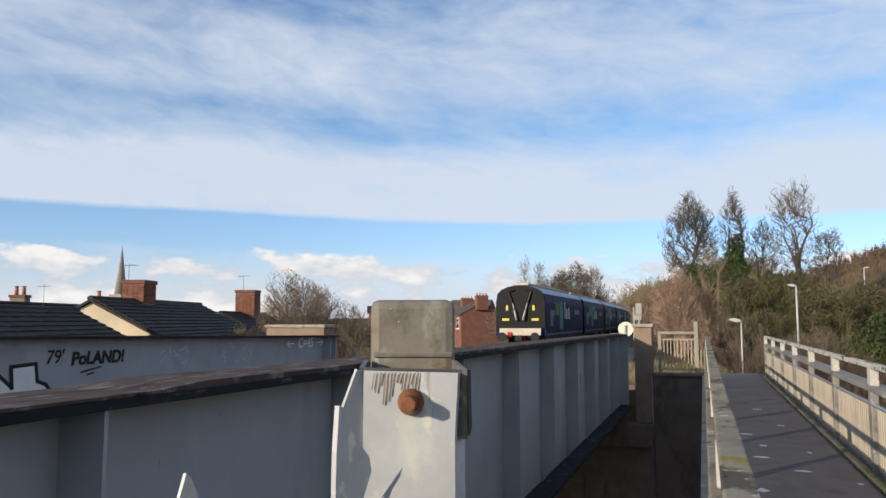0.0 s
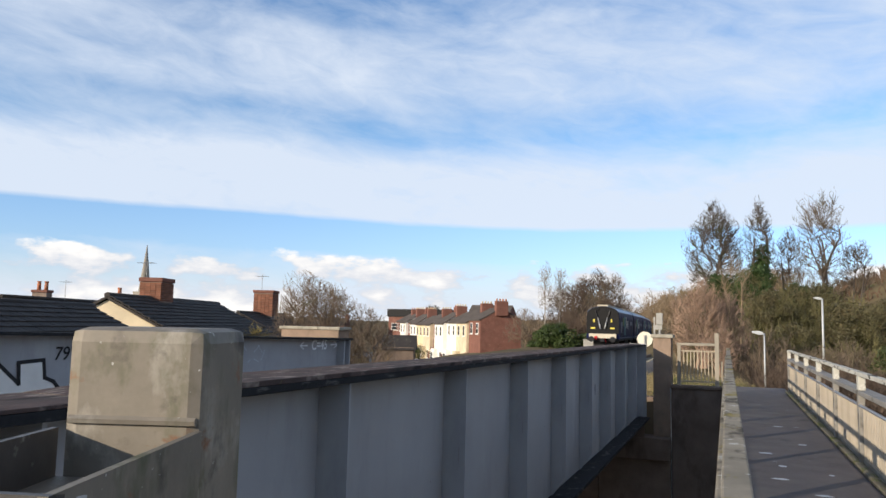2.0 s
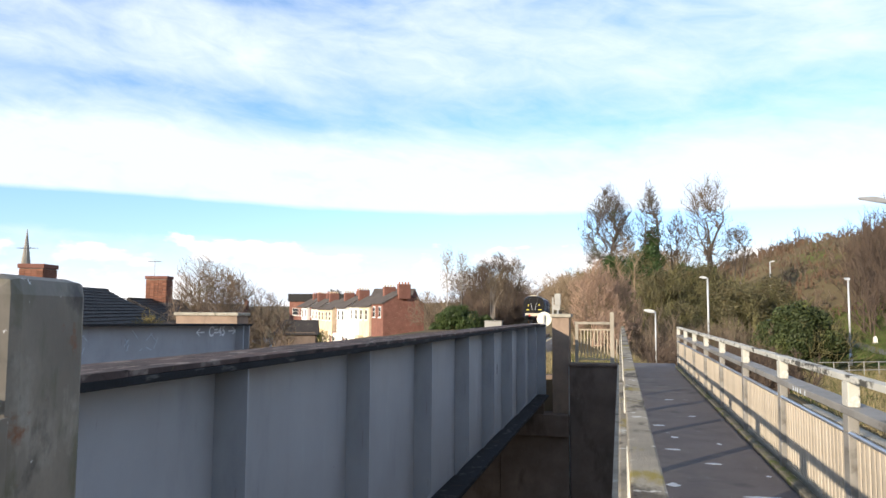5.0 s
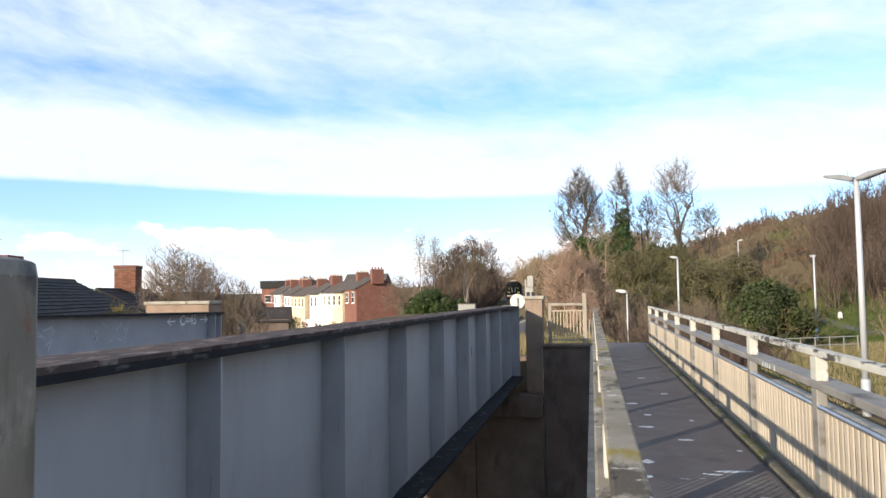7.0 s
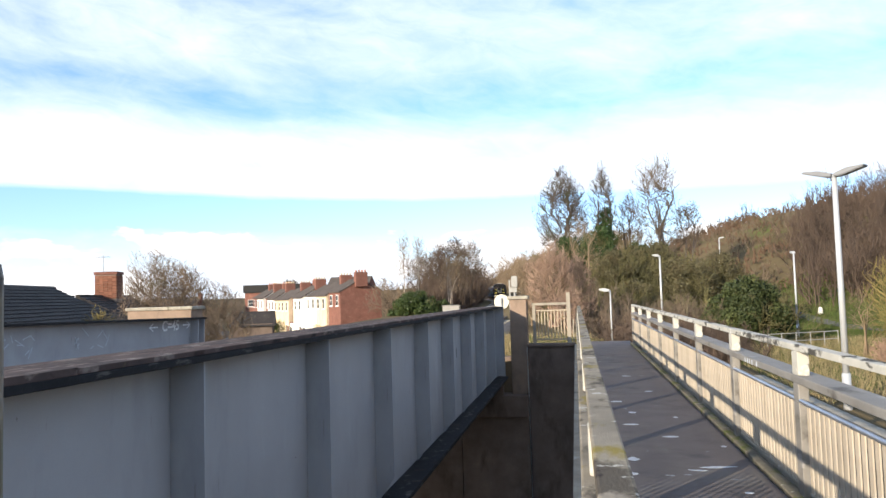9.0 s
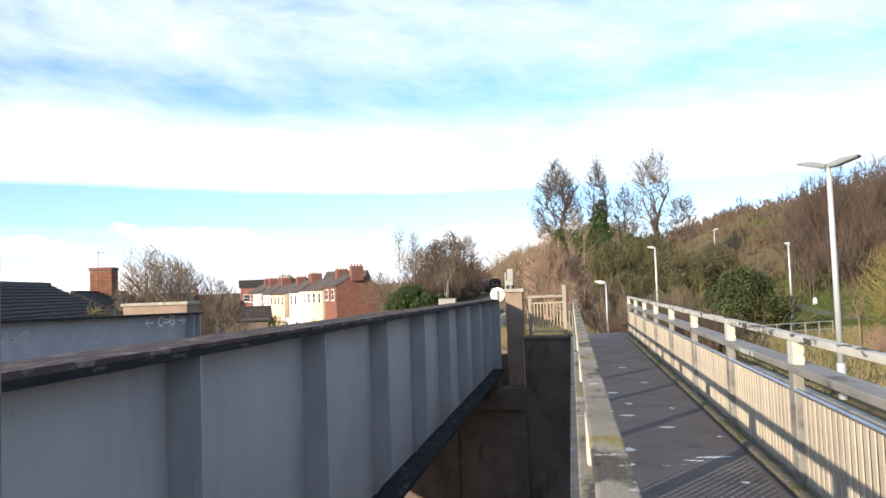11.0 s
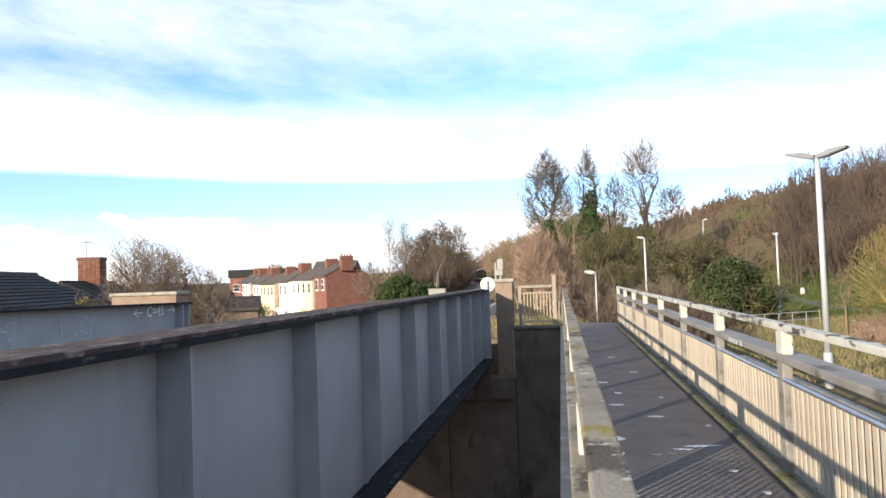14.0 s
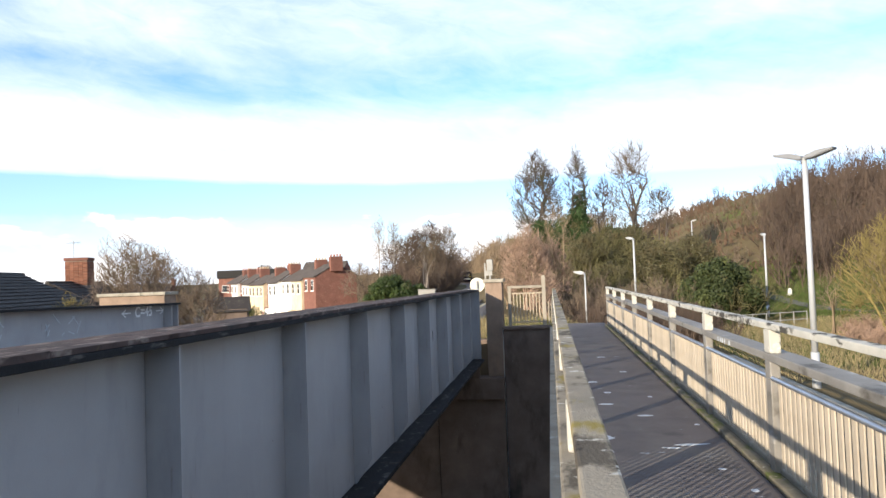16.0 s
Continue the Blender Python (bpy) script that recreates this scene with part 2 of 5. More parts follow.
M["ballast"] = material("track_ballast", (0.21, 0.18, 0.155), 0.95, 0, 0.4, 6, 25, 1.0)
M["rail"] = material("rail_steel", (0.16, 0.10, 0.07), 0.6, 0.3, 0.3, 4, 60, 0.2)
M["bark"] = material("grey_bark", (0.12, 0.10, 0.085), 0.95, 0, 0.3, 1.5, 20, 0.5, [((0.08, 0.095, 0.035), 0.4, 0.55, 0.15, (1, 1, 1))])
M["twig_red"] = material("ruddy_twigs", (0.36, 0.245, 0.175), 0.9, 0, 0.3, 0.6, 8, 0)
M["twig_brown"] = material("brown_twigs", (0.115, 0.083, 0.062), 0.9, 0, 0.35, 0.15, 6, 0)
M["twig_olive"] = material("olive_twigs", (0.15, 0.135, 0.06), 0.9, 0, 0.35, 0.25, 6, 0)
M["twig_yellow"] = material("lichen_yellow_twigs", (0.24, 0.19, 0.07), 0.9, 0, 0.35, 0.5, 6, 0)
M["twig_mid"] = material("dull_brown_twigs", (0.165, 0.125, 0.088), 0.9, 0, 0.4, 0.3, 6, 0, [((0.10, 0.095, 0.045), 0.3, 0.54, 0.12, (1, 1, 1))])
M["twig_tan"] = material("tan_twigs", (0.25, 0.185, 0.12), 0.9, 0, 0.3, 0.5, 6, 0)
M["leaf"] = material("evergreen_leaf", (0.045, 0.058, 0.02), 0.6, 0, 0.45, 0.9, 9, 0, [((0.11, 0.118, 0.038), 1.2, 0.55, 0.12, (1, 1, 1))])
M["olive_leaf"] = material("olive_leaf", (0.10, 0.088, 0.045), 0.7, 0, 0.4, 0.7, 9, 0, [((0.14, 0.10, 0.05), 1.0, 0.55, 0.12, (1, 1, 1))])
M["twig_haw"] = material("hawthorn_twigs", (0.21, 0.155, 0.11), 0.9, 0, 0.35, 0.6, 6, 0, [((0.13, 0.115, 0.06), 0.5, 0.56, 0.12, (1, 1, 1))])
M["twig_pale"] = material("pale_birch_bark", (0.36, 0.30, 0.24), 0.9, 0, 0.3, 1.5, 12, 0)
M["bracken"] = material("dead_bracken", (0.155, 0.10, 0.065), 0.95, 0, 0.35, 0.3, 6, 0)
M["laurel"] = material("laurel_leaf", (0.042, 0.062, 0.018), 0.5, 0, 0.4, 0.9, 9, 0, [((0.075, 0.10, 0.03), 1.2, 0.55, 0.12, (1, 1, 1))])
M["ivy"] = material("ivy_leaf", (0.040, 0.070, 0.020), 0.5, 0, 0.4, 0.9, 9, 0)
M["brick"] = material("red_brick", (0.20, 0.092, 0.068), 0.9, 0, 0.25, 1.2, 14, 0.5, [((0.17, 0.09, 0.065), 2.5, 0.57, 0.1, (1, 1, 2)), ((0.36, 0.21, 0.14), 6, 0.60, 0.1, (1, 1, 2))])
M["brick_piece"] = material("chimney_brick", (0.30, 0.135, 0.085), 0.9, 0, 0.25, 3, 30, 0.5, piece=0.45)
M["mortar"] = material("mortar", (0.25, 0.19, 0.15), 0.95, 0, 0.25, 3, 40, 0.5)
M["render_cream"] = material("cream_render", (0.72, 0.58, 0.36), 0.9, 0, 0.12, 0.6, 20, 0.2)
M["render_white"] = material("white_render", (0.78, 0.75, 0.68), 0.9, 0, 0.1, 0.6, 20, 0.2, [((0.55, 0.50, 0.42), 0.8, 0.58, 0.2, (1, 1, 0.5))])
M["render_buff"] = material("buff_render", (0.62, 0.52, 0.36), 0.9, 0, 0.18, 0.8, 20, 0.2, [((0.40, 0.33, 0.24), 1.2, 0.55, 0.2, (1, 1, 0.5))])
M["tile"] = material("dark_roof_tile", (0.055, 0.047, 0.042), 0.75, 0, 0.3, 1.5, 20, 0.4, [((0.11, 0.10, 0.07), 3, 0.6, 0.1, (1, 1, 1))], piece=0.35)
M["slate"] = material("slate_roof", (0.10, 0.085, 0.075), 0.95, 0, 0.3, 0.8, 12, 0.3, spec=0.05)
M["stone"] = material("spire_stone", (0.30, 0.27, 0.23), 0.9, 0, 0.2, 0.5, 5, 0.3)
M["white"] = material("white_paint", (0.75, 0.73, 0.68), 0.6, 0, 0.08, 3, 40, 0.05)
M["cream_sign"] = material("sign_back", (0.66, 0.62, 0.50), 0.6, 0, 0.08, 3, 40, 0.05)
M["black"] = material("black_paint", (0.018, 0.018, 0.02), 0.5, 0, 0.3, 3, 40, 0.1)
M["chalk"] = material("chalk_mark", (0.78, 0.80, 0.82), 0.9, 0, 0.15, 20, 90, 0)
M["faint"] = material("faded_mark", (0.50, 0.54, 0.58), 0.9, 0, 0.15, 20, 90, 0)
M["navy"] = material("wagon_navy", (0.008, 0.015, 0.07), 0.5, 0, 0.25, 1.0, 20, 0.05, [((0.02, 0.03, 0.07), 1.2, 0.56, 0.2, (1, 1, 1))], spec=0.12)
M["wagon_end"] = material("wagon_end_black", (0.009, 0.0085, 0.0085), 0.6, 0, 0.35, 2, 30, 0.2)
M["wagon_roof"] = material("wagon_roof", (0.12, 0.17, 0.27), 0.35, 0.2, 0.2, 1.5, 20, 0.05)
M["wagon_teal"] = material("wagon_teal", (0.06, 0.21, 0.25), 0.45, 0, 0.2, 2, 20, 0)
M["wagon_green"] = material("wagon_green", (0.10, 0.20, 0.06), 0.45, 0, 0.2, 2, 20, 0)
M["beam"] = material("wagon_beam", (0.55, 0.49, 0.38), 0.8, 0, 0.15, 2, 30, 0.1)
M["ram"] = material("wagon_ram_steel", (0.45, 0.45, 0.45), 0.5, 0.4, 0.1, 6, 30, 0)
M["yellow"] = material("yellow_plate", (0.70, 0.58, 0.10), 0.5, 0, 0.1, 6, 30, 0)
M["red"] = material("tail_red", (0.55, 0.03, 0.03), 0.4, 0, 0.1, 6, 30, 0)
M["lamp_post"] = material("lamp_column", (0.50, 0.51, 0.51), 0.55, 0.3, 0.12, 2, 40, 0.1)
M["lamp_head"] = material("lamp_head", (0.20, 0.205, 0.21), 0.5, 0.2, 0.1, 4, 40, 0)
M["wood"] = material("weathered_wood", (0.30, 0.265, 0.21), 0.9, 0, 0.25, 3, 50, 0.4, stretch=(1, 1, 0.3))
M["palecream"] = material("cream_railing", (0.38, 0.32, 0.235), 0.8, 0, 0.15, 4, 50, 0.2)
M["signal"] = material("signal_grey", (0.34, 0.33, 0.30), 0.7, 0.1, 0.15, 4, 50, 0.1)
M["window"] = glass("window_glass", (0.03, 0.035, 0.04))
M["car_blue"] = material("car_blue", (0.05, 0.13, 0.40), 0.3, 0.2, 0.05, 2, 30, 0)
M["car_white"] = material("car_white", (0.70, 0.70, 0.70), 0.3, 0, 0.05, 2, 30, 0)
M["tyre"] = material("tyre", (0.02, 0.02, 0.02), 0.85, 0, 0.2, 4, 60, 0.2)
M["terracotta"] = material("chimney_pot", (0.42, 0.17, 0.09), 0.85, 0, 0.2, 4, 40, 0.1)


# ---- mesh helpers ----
def bx(bm, x0, x1, y0, y1, z0, z1, m=None):
    """A box into bm, turned by m if given."""
    vs = [Vector((x, y, z)) for z in (z0, z1) for x, y in ((x0, y0), (x1, y0), (x1, y1), (x0, y1))]
    vs = [bm.verts.new(m @ v if m else v) for v in vs]
    for f in ((3, 2, 1, 0), (4, 5, 6, 7), (0, 1, 5, 4), (1, 2, 6, 5), (2, 3, 7, 6), (3, 0, 4, 7)):
        bm.faces.new([vs[i] for i in f])
    return vs


def box(*a, bev=0.0, m=None):
    bm = bmesh.new()
    bx(bm, *a, m=m)
    if bev:
        bmesh.ops.bevel(bm, geom=bm.edges[:], offset=bev, segments=2, affect="EDGES", profile=0.6)
    return bm


def rod(bm, p, q, r0, r1=None, n=8, cap=True):
    """A round bar from p to q."""
    p, q, r1 = Vector(p), Vector(q), r0 if r1 is None else r1
    d = (q - p).normalized()
    u = d.orthogonal().normalized()
    w = d.cross(u)
    rings = [[bm.verts.new(c + (u * math.cos(a) + w * math.sin(a)) * r) for a in (2 * math.pi * i / n for i in range(n))] for c, r in ((p, r0), (q, r1))]
    for i in range(n):
        f = bm.faces.new((rings[0][i], rings[0][(i + 1) % n], rings[1][(i + 1) % n], rings[1][i]))
        f.smooth = n > 6
    if cap:
        bm.faces.new(rings[0][::-1])
        bm.faces.new(rings[1])
    return bm


def rods(*items, n=8):
    bm = bmesh.new()
    for it in items:
        rod(bm, *it, n=n)
    return bm


def prism(bm, outline, a, b, axis="y"):
    """An outline of (u, v) pushed from a to b along an axis: y gives (u, ., v), x gives (., u, v), z gives (u, v, .)."""
    at = {"y": lambda u, v, w: (u, w, v), "x": lambda u, v, w: (w, u, v), "z": lambda u, v, w: (u, v, w)}[axis]
    A, B = [[bm.verts.new(at(u, v, w)) for u, v in outline] for w in (a, b)]
    n = len(outline)
    for i in range(n):
        bm.faces.new((A[i], A[(i + 1) % n], B[(i + 1) % n], B[i]))
    bm.faces.new(A[::-1])
    bm.faces.new(B)
    bmesh.ops.recalc_face_normals(bm, faces=bm.faces[:])
    return bm


def mesh_of(bm, name, mat):
    me = bpy.data.meshes.new(name)
    bm.to_mesh(me)
    bm.free()
    me.materials.append(mat)
    return me


def part(name, bm, mat, parent, label="", m=None):
    ob = new(name, mesh_of(bm, name, mat) if isinstance(bm, bmesh.types.BMesh) else bm)
    ob.parent = parent
    if m is not None:
        ob.matrix_basis = m
    return tagged(ob, label)


def thing(name, label, category, m=None, group="", kind=""):
    ob = new(name)
    ob.empty_display_size = 0.1
    if m is not None:
        ob.matrix_basis = m
    return tagged(ob, label, category, group, kind)


def solid(name, bm, mat, label, category="", m=None, group="", kind=""):
    ob = new(name, mesh_of(bm, name, mat))
    if m is not None:
        ob.matrix_basis = m
    return tagged(ob, label, category, group, kind)


def raw_mesh(name, verts, faces, mat):
    """A mesh from arrays: all faces with the same number of corners."""
    me = bpy.data.meshes.new(name)
    n, k = len(faces), faces.shape[1]
    me.vertices.add(len(verts))
    me.vertices.foreach_set("co", np.ascontiguousarray(verts, dtype=np.float32).ravel())
    me.loops.add(n * k)
    me.loops.foreach_set("vertex_index", faces.astype(np.int32).ravel())
    me.polygons.add(n)
    me.polygons.foreach_set("loop_start", np.arange(n, dtype=np.int32) * k)
    me.update(calc_edges=True)
    me.validate()
    me.materials.append(mat)
    return me


def segs_mesh(name, P, Q, r0, r1, mat):
    """Three-sided tapered sticks from P to Q."""
    d = Q - P
    d /= np.linalg.norm(d, axis=1, keepdims=True) + 1e-9
    ref = np.where(np.abs(d[:, 2:3]) < 0.9, np.array([[0, 0, 1.0]]), np.array([[1.0, 0, 0]]))
    u = np.cross(d, ref)
    u /= np.linalg.norm(u, axis=1, keepdims=True)
    w = np.cross(d, u)
    V = np.empty((len(P), 6, 3))
    for i in range(3):
        a = 2 * math.pi * i / 3
        o = u * math.cos(a) + w * math.sin(a)
        V[:, i], V[:, 3 + i] = P + o * r0[:, None], Q + o * r1[:, None]
    base = (np.arange(len(P)) * 6)[:, None, None]
    F = (base + np.array([[0, 1, 4, 3], [1, 2, 5, 4], [2, 0, 3, 5]])[None]).reshape(-1, 4)
    return raw_mesh(name, V.reshape(-1, 3), F, mat)


def unit(v):
    return v / (np.linalg.norm(v, axis=1, keepdims=True) + 1e-9)


def grow(rng, P, D, L, R, levels, up=0.15, bend=0.18):
    """Branches from roots P along D, of length L and radius R. levels: (children, spread, length ratio, radius ratio, from) for each order. Returns the sticks."""
    out = []
    for lv in range(len(levels) + 1):
        k = 3 if lv < 2 else 2
        p, d, pts = P.copy(), D.copy(), [P.copy()]
        for i in range(k):
            p = p + d * (L / k)[:, None]
            pts.append(p.copy())
            d = unit(d + rng.normal(0, bend, d.shape) + np.array([0, 0, up * 0.5]))
        tip = 0.55 if lv < len(levels) else 0.35
        for i in range(k):
            out.append((pts[i], pts[i + 1], R * (1 - (1 - tip) * i / k), R * (1 - (1 - tip) * (i + 1) / k)))
        if lv == len(levels):
            break
        nch, spread, lr, rr, lo = levels[lv]
        idx = np.repeat(np.arange(len(P)), nch)
        f = lo + (1 - lo) * rng.random(len(idx))
        stack = np.stack(pts, 1)
        g = f * k
        j = np.minimum(g.astype(int), k - 1)
        a, b = stack[idx, j], stack[idx, j + 1]
        newP = a + (b - a) * (g - j)[:, None]
        newD = unit(unit(b - a) + rng.normal(0, spread, (len(idx), 3)) + np.array([0, 0, up]))
        newL = L[idx] * lr * (0.6 + 0.7 * rng.random(len(idx))) * (1.15 - 0.5 * f)
        newR = R[idx] * rr * (1.1 - 0.4 * f)
        P, D, L, R = newP, newD, newL, newR
    return [np.concatenate(x) for x in zip(*out)]


def leaf_cloud(rng, name, centres, radii, n, size, mat):
    """Small leaf faces in uneven lumps: centres and radii of the lumps, n leaves in all."""
    c, r = np.array(centres, float), np.array(radii, float)
    wgt = r ** 2 / (r ** 2).sum()
    i = rng.choice(len(c), n, p=wgt)
    d = unit(rng.normal(0, 1, (n, 3)))
    pos = c[i] + d * (r[i] * (0.55 + 0.5 * rng.random(n)))[:, None] * np.array([1, 1, 0.9])
    nrm = unit(d + rng.normal(0, 0.7, (n, 3)))
    u = unit(np.cross(nrm, rng.normal(0, 1, (n, 3))))
    w = np.cross(nrm, u)
    s = (size * (0.6 + 0.8 * rng.random(n)))[:, None]
    V = np.stack([pos - u * s * 0.5, pos + w * s * 0.35, pos + u * s * 0.6, pos - w * s * 0.35 + nrm * s * 0.1], 1).reshape(-1, 3)
    return raw_mesh(name, V, np.arange(n * 4).reshape(-1, 4), mat)


# ---- ground, road and abutment ----
def step(a, b, v):
    t = min(1.0, max(0.0, (v - a) / (b - a)))  # b may lie below a
    return t * t * (3 - 2 * t)


def track_x(y):
    return -9.2 - 0.000387 * max(0.0, y - 30) ** 2


RAIL_Z = -0.15


def ground_z(x, y):
    """Height of the land: the road cutting under the bridge, the railway bank, the street below it and the hill, and an
    unseen rise added behind the camera to block skylight.
    """
    if y < 23.9:
        if y < -14:
            # unseen rise, added to keep skylight off the girder faces turned this way
            return -0.4 + 13.0 * step(-14, -60, y) * step(-10, 20, x)
        return -5.5 if x < 5.58 else -1.35
    xt = track_x(y)
    bank = -0.55
    z = bank
    z -= 4.4 * step(9, 24, xt - x)                      # down to the street of houses
    right = step(-0.2, 3.2, x) if y < 60 else step(-0.2, 9, x)
    low = -1.35 - 0.4 * step(28, 48, y) + 0.8 * step(52, 70, y)
    z = z * (1 - right) + low * right
    hill = 12.5 * step(58, 128, y + 0.62 * x) * step(-2, 34, x + 0.06 * (y - 60))
    near = 3.2 * step(50, 74, y) * step(-9, 0, x - xt - 9) * (1 - step(9, 22, x))
    far = 9.0 * step(150, 420, y) * step(5, 30, x - xt)
    z += max(hill, near) + far
    z += 0.25 * noise.noise(Vector((x * 0.12, y * 0.12, 0))) * step(24, 34, y)
    return z


def build_ground():
    xs = [-2500, -900, -400, -220] + [-150 + 3 * i for i in range(35)] + [-45 + 1.2 * i for i in range(84)] + [5.55, 5.6] + [57 + 4 * i for i in range(24)] + [160, 260, 500, 1000, 2500]
    ys = [-2500, -600, -200, -60, -50, -40, -30, -22, -14.1, -13.9, 23.85] + [23.9 + 1.3 * i for i in range(80)] + [129 + 6 * i for i in range(32)] + [330, 420, 600, 1000, 2500]
    xs.sort()
    V = np.array([(x, y, ground_z(x, y)) for y in ys for x in xs])
    nx = len(xs)
    F = np.array([(j * nx + i, j * nx + i + 1, (j + 1) * nx + i + 1, (j + 1) * nx + i) for j in range(len(ys) - 1) for i in range(nx - 1)])
    me = raw_mesh("ground", V, F, M["ground"])
    for p in me.polygons:
        p.use_smooth = True
    tagged(new("ground", me), "rough winter scrubland and grass rising to a hill", "ground", kind="structure")


build_ground()
solid("road", box(-80, 5.3, 2.0, 20.5, -5.49, -5.44), M["asphalt"], "dark asphalt road passing beneath the bridges", "road", kind="structure")
solid("pavement", box(-80, 5.3, 20.5, 23.4, -5.48, -5.32, bev=0.02), M["path"], "grey pavement along the foot of the abutment", "pavement", kind="structure")

ab = thing("abutment", "dark stained concrete bridge abutment with joints", "abutment", kind="structure")
for x0, x1 in ((-14.5, -10.6), (-10.58, -6.6), (-6.58, -3.62), (-3.60, -1.52)):
    part("wall_panel", box(x0, x1, 23.35, 24.6, -5.5, -2.15, bev=0.015), M["abutment"], ab)
part("bearing_shelf", box(-14.5, -1.5, 23.05, 24.6, -2.15, -1.50, bev=0.03), M["abutment"], ab)
part("ballast_wall", box(-14.5, -2.05, 24.2, 24.6, -1.50, -0.42, bev=0.02), M["abutment"], ab)
part("bearing_block", box(-2.65, -2.24, 23.07, 23.24, -1.50, -0.985, bev=0.02), M["abutment"], ab)
part("wall_panel", box(-1.49, -0.04, 23.5, 24.6, -5.5, -0.06, bev=0.015), M["abutment"], ab)
part("coping", box(-1.52, -0.02, 23.42, 24.0, -0.06, 0.02, bev=0.015), M["abutment"], ab)
part("joint_strip", rods(((-1.505, 23.44, -5.4), (-1.505, 23.44, -0.06), 0.014), n=6), M["tube"], ab)
part("retaining_wall", box(5.3, 5.6, -20, 24.6, -5.5, -1.12, bev=0.02), M["concrete"], ab, "pale concrete retaining wall")
part("wing_wall", box(2.2, 5.3, 23.6, 24.6, -5.5, -1.2, bev=0.015), M["abutment"], ab)
part("near_wall", box(-16, 5.3, -15.0, -14.0, -5.5, -0.35), M["abutment"], ab)
part("wing_wall", box(0.0, 2.2, 23.6, 24.6, -5.5, -0.26, bev=0.015), M["abutment"], ab)


def pillar(x0, x1, y0, y1, z0, z1, label):
    th = thing("bridge_pillar", label, "pillar", pose((x0 + x1) / 2, (y0 + y1) / 2, z0))
    a, b, h = (x1 - x0) / 2, (y1 - y0) / 2, z1 - z0
    part("shaft", box(-a, a, -b, b, 0, h - 0.11, bev=0.02), M["pillar"], th)
    part("cap", box(-a - 0.06, a + 0.06, -b - 0.06, b + 0.06, h - 0.11, h, bev=0.025), M["concrete"], th)


pillar(-2.01, -1.49, 23.45, 24.15, -1.50, 1.52, "square buff concrete pillar with a flat cap stone")
pillar(-15.1, -12.75, 23.6, 24.4, -1.50, 1.49, "wide buff concrete pillar with a broken slab cap")


# ---- railway bridge girders ----
def writing(text, size, mat, name, parent, m, shear=0.0, offset=0.004, label=""):
    cu = bpy.data.curves.new(name, "FONT")
    cu.body, cu.size, cu.shear, cu.offset, cu.extrude = text, size, shear, offset, 0.002
    tmp = new("tmp", cu)
    me = bpy.data.meshes.new_from_object(tmp.evaluated_get(bpy.context.evaluated_depsgraph_get()))
    bpy.data.objects.remove(tmp)
    me.name = name
    me.materials.clear()
    me.materials.append(mat)
    return part(name, me, mat, parent, label, m)


# the near girder runs along its own y axis; local x = 0 is the outer edge of its flanges
G1 = pose(-2.19, 0, 1.350, -0.31, 0, 0.0)
g1 = thing("bridge_girder", "grey painted steel plate girder with upright stiffeners", "girder", G1)
END = 23.27
part("web", box(-0.285, -0.255, -6.0, END, -2.15, -0.062), M["girder"], g1)
part("top_flange", box(-0.50, 0.0, -6.0, END, -0.062, -0.022, bev=0.004), M["flange_edge"], g1, "black edged top flange")
part("cover_plate", box(-0.49, -0.010, 3.05, END - 1.4, -0.020, 0.010, bev=0.004), M["flange"], g1, "weathered brown top plate")
part("cover_plate", box(-0.50, 0.0, -6.0, 2.2, -0.020, -0.004, bev=0.004), M["flange"], g1, "rust-brown cover plate")
bm = bmesh.new()
prism(bm, [(2.21, -0.020), (3.04, -0.020), (3.04, 0.014), (2.50, 0.014), (2.21, -0.003)], -0.495, -0.004, "x")
part("splice_plate", bm, M["flange"], g1)
part("bottom_flange", box(-0.66, 0.09, -6.0, END, -2.21, -2.15, bev=0.006), M["flange_edge"], g1, "dirt-covered bottom flange")
rib = mesh_of(prism(bmesh.new(), [(-0.253, -2.148), (-0.225, -2.148), (-0.030, -1.86), (-0.030, -0.064), (-0.253, -0.064)], -0.011, 0.011), "stiffener", M["girder"])
for i in range(13):
    part("stiffener", rib, None, g1, m=pose(0, -5.17 + 2.36 * i, 0))
part("end_plate", box(-0.50, 0.0, END, END + 0.03, -2.21, 0.0), M["girder"], g1)
bm = bmesh.new()
prism(bm, [(0, 0), (0.04, 0.02), (0.05, 0.17), (0.03, 0.22), (-0.02, 0.18), (-0.01, 0.06)], -0.250, -0.253, "x")
part("rust_hole", bm, M["black"], g1, m=pose(0, 15.40, -0.95))
rnd = random.Random(3)
for i in range(12):
    b = i % 4
    part("bolt_head", rods(((-0.256, 0, 0), (-0.240, 0, 0), 0.022, 0.018), n=6), M["rust"], g1,
         m=pose(0, 9.25 + 2.382 * (i // 4 - 1) + 0.14 * (b % 2), -2.02 + 0.16 * (b // 2)))

G2 = pose(-11.5, 0, 1.53, -1.0, 0, 0.0)
g2 = thing("bridge_girder", "grey painted plate girder covered with graffiti", "girder", G2)
part("web", box(-0.45, -0.42, -8.0, 22.4, -2.2, -0.06), M["girder"], g2)
part("top_flange", box(-0.78, -0.10, -8.0, 22.5, -0.06, 0.0, bev=0.005), M["flange_edge"], g2, "black edged top flange")
part("bottom_flange", box(-0.78, -0.1, -8.0, 22.4, -2.25, -2.2, bev=0.005), M["flange_edge"], g2)
part("end_stiffener", box(-0.43, -0.14, 21.98, 22.02, -2.2, -0.062), M["girder"], g2)
part("end_stiffener", box(-0.43, -0.14, 22.36, 22.40, -2.2, -0.062), M["girder"], g2)
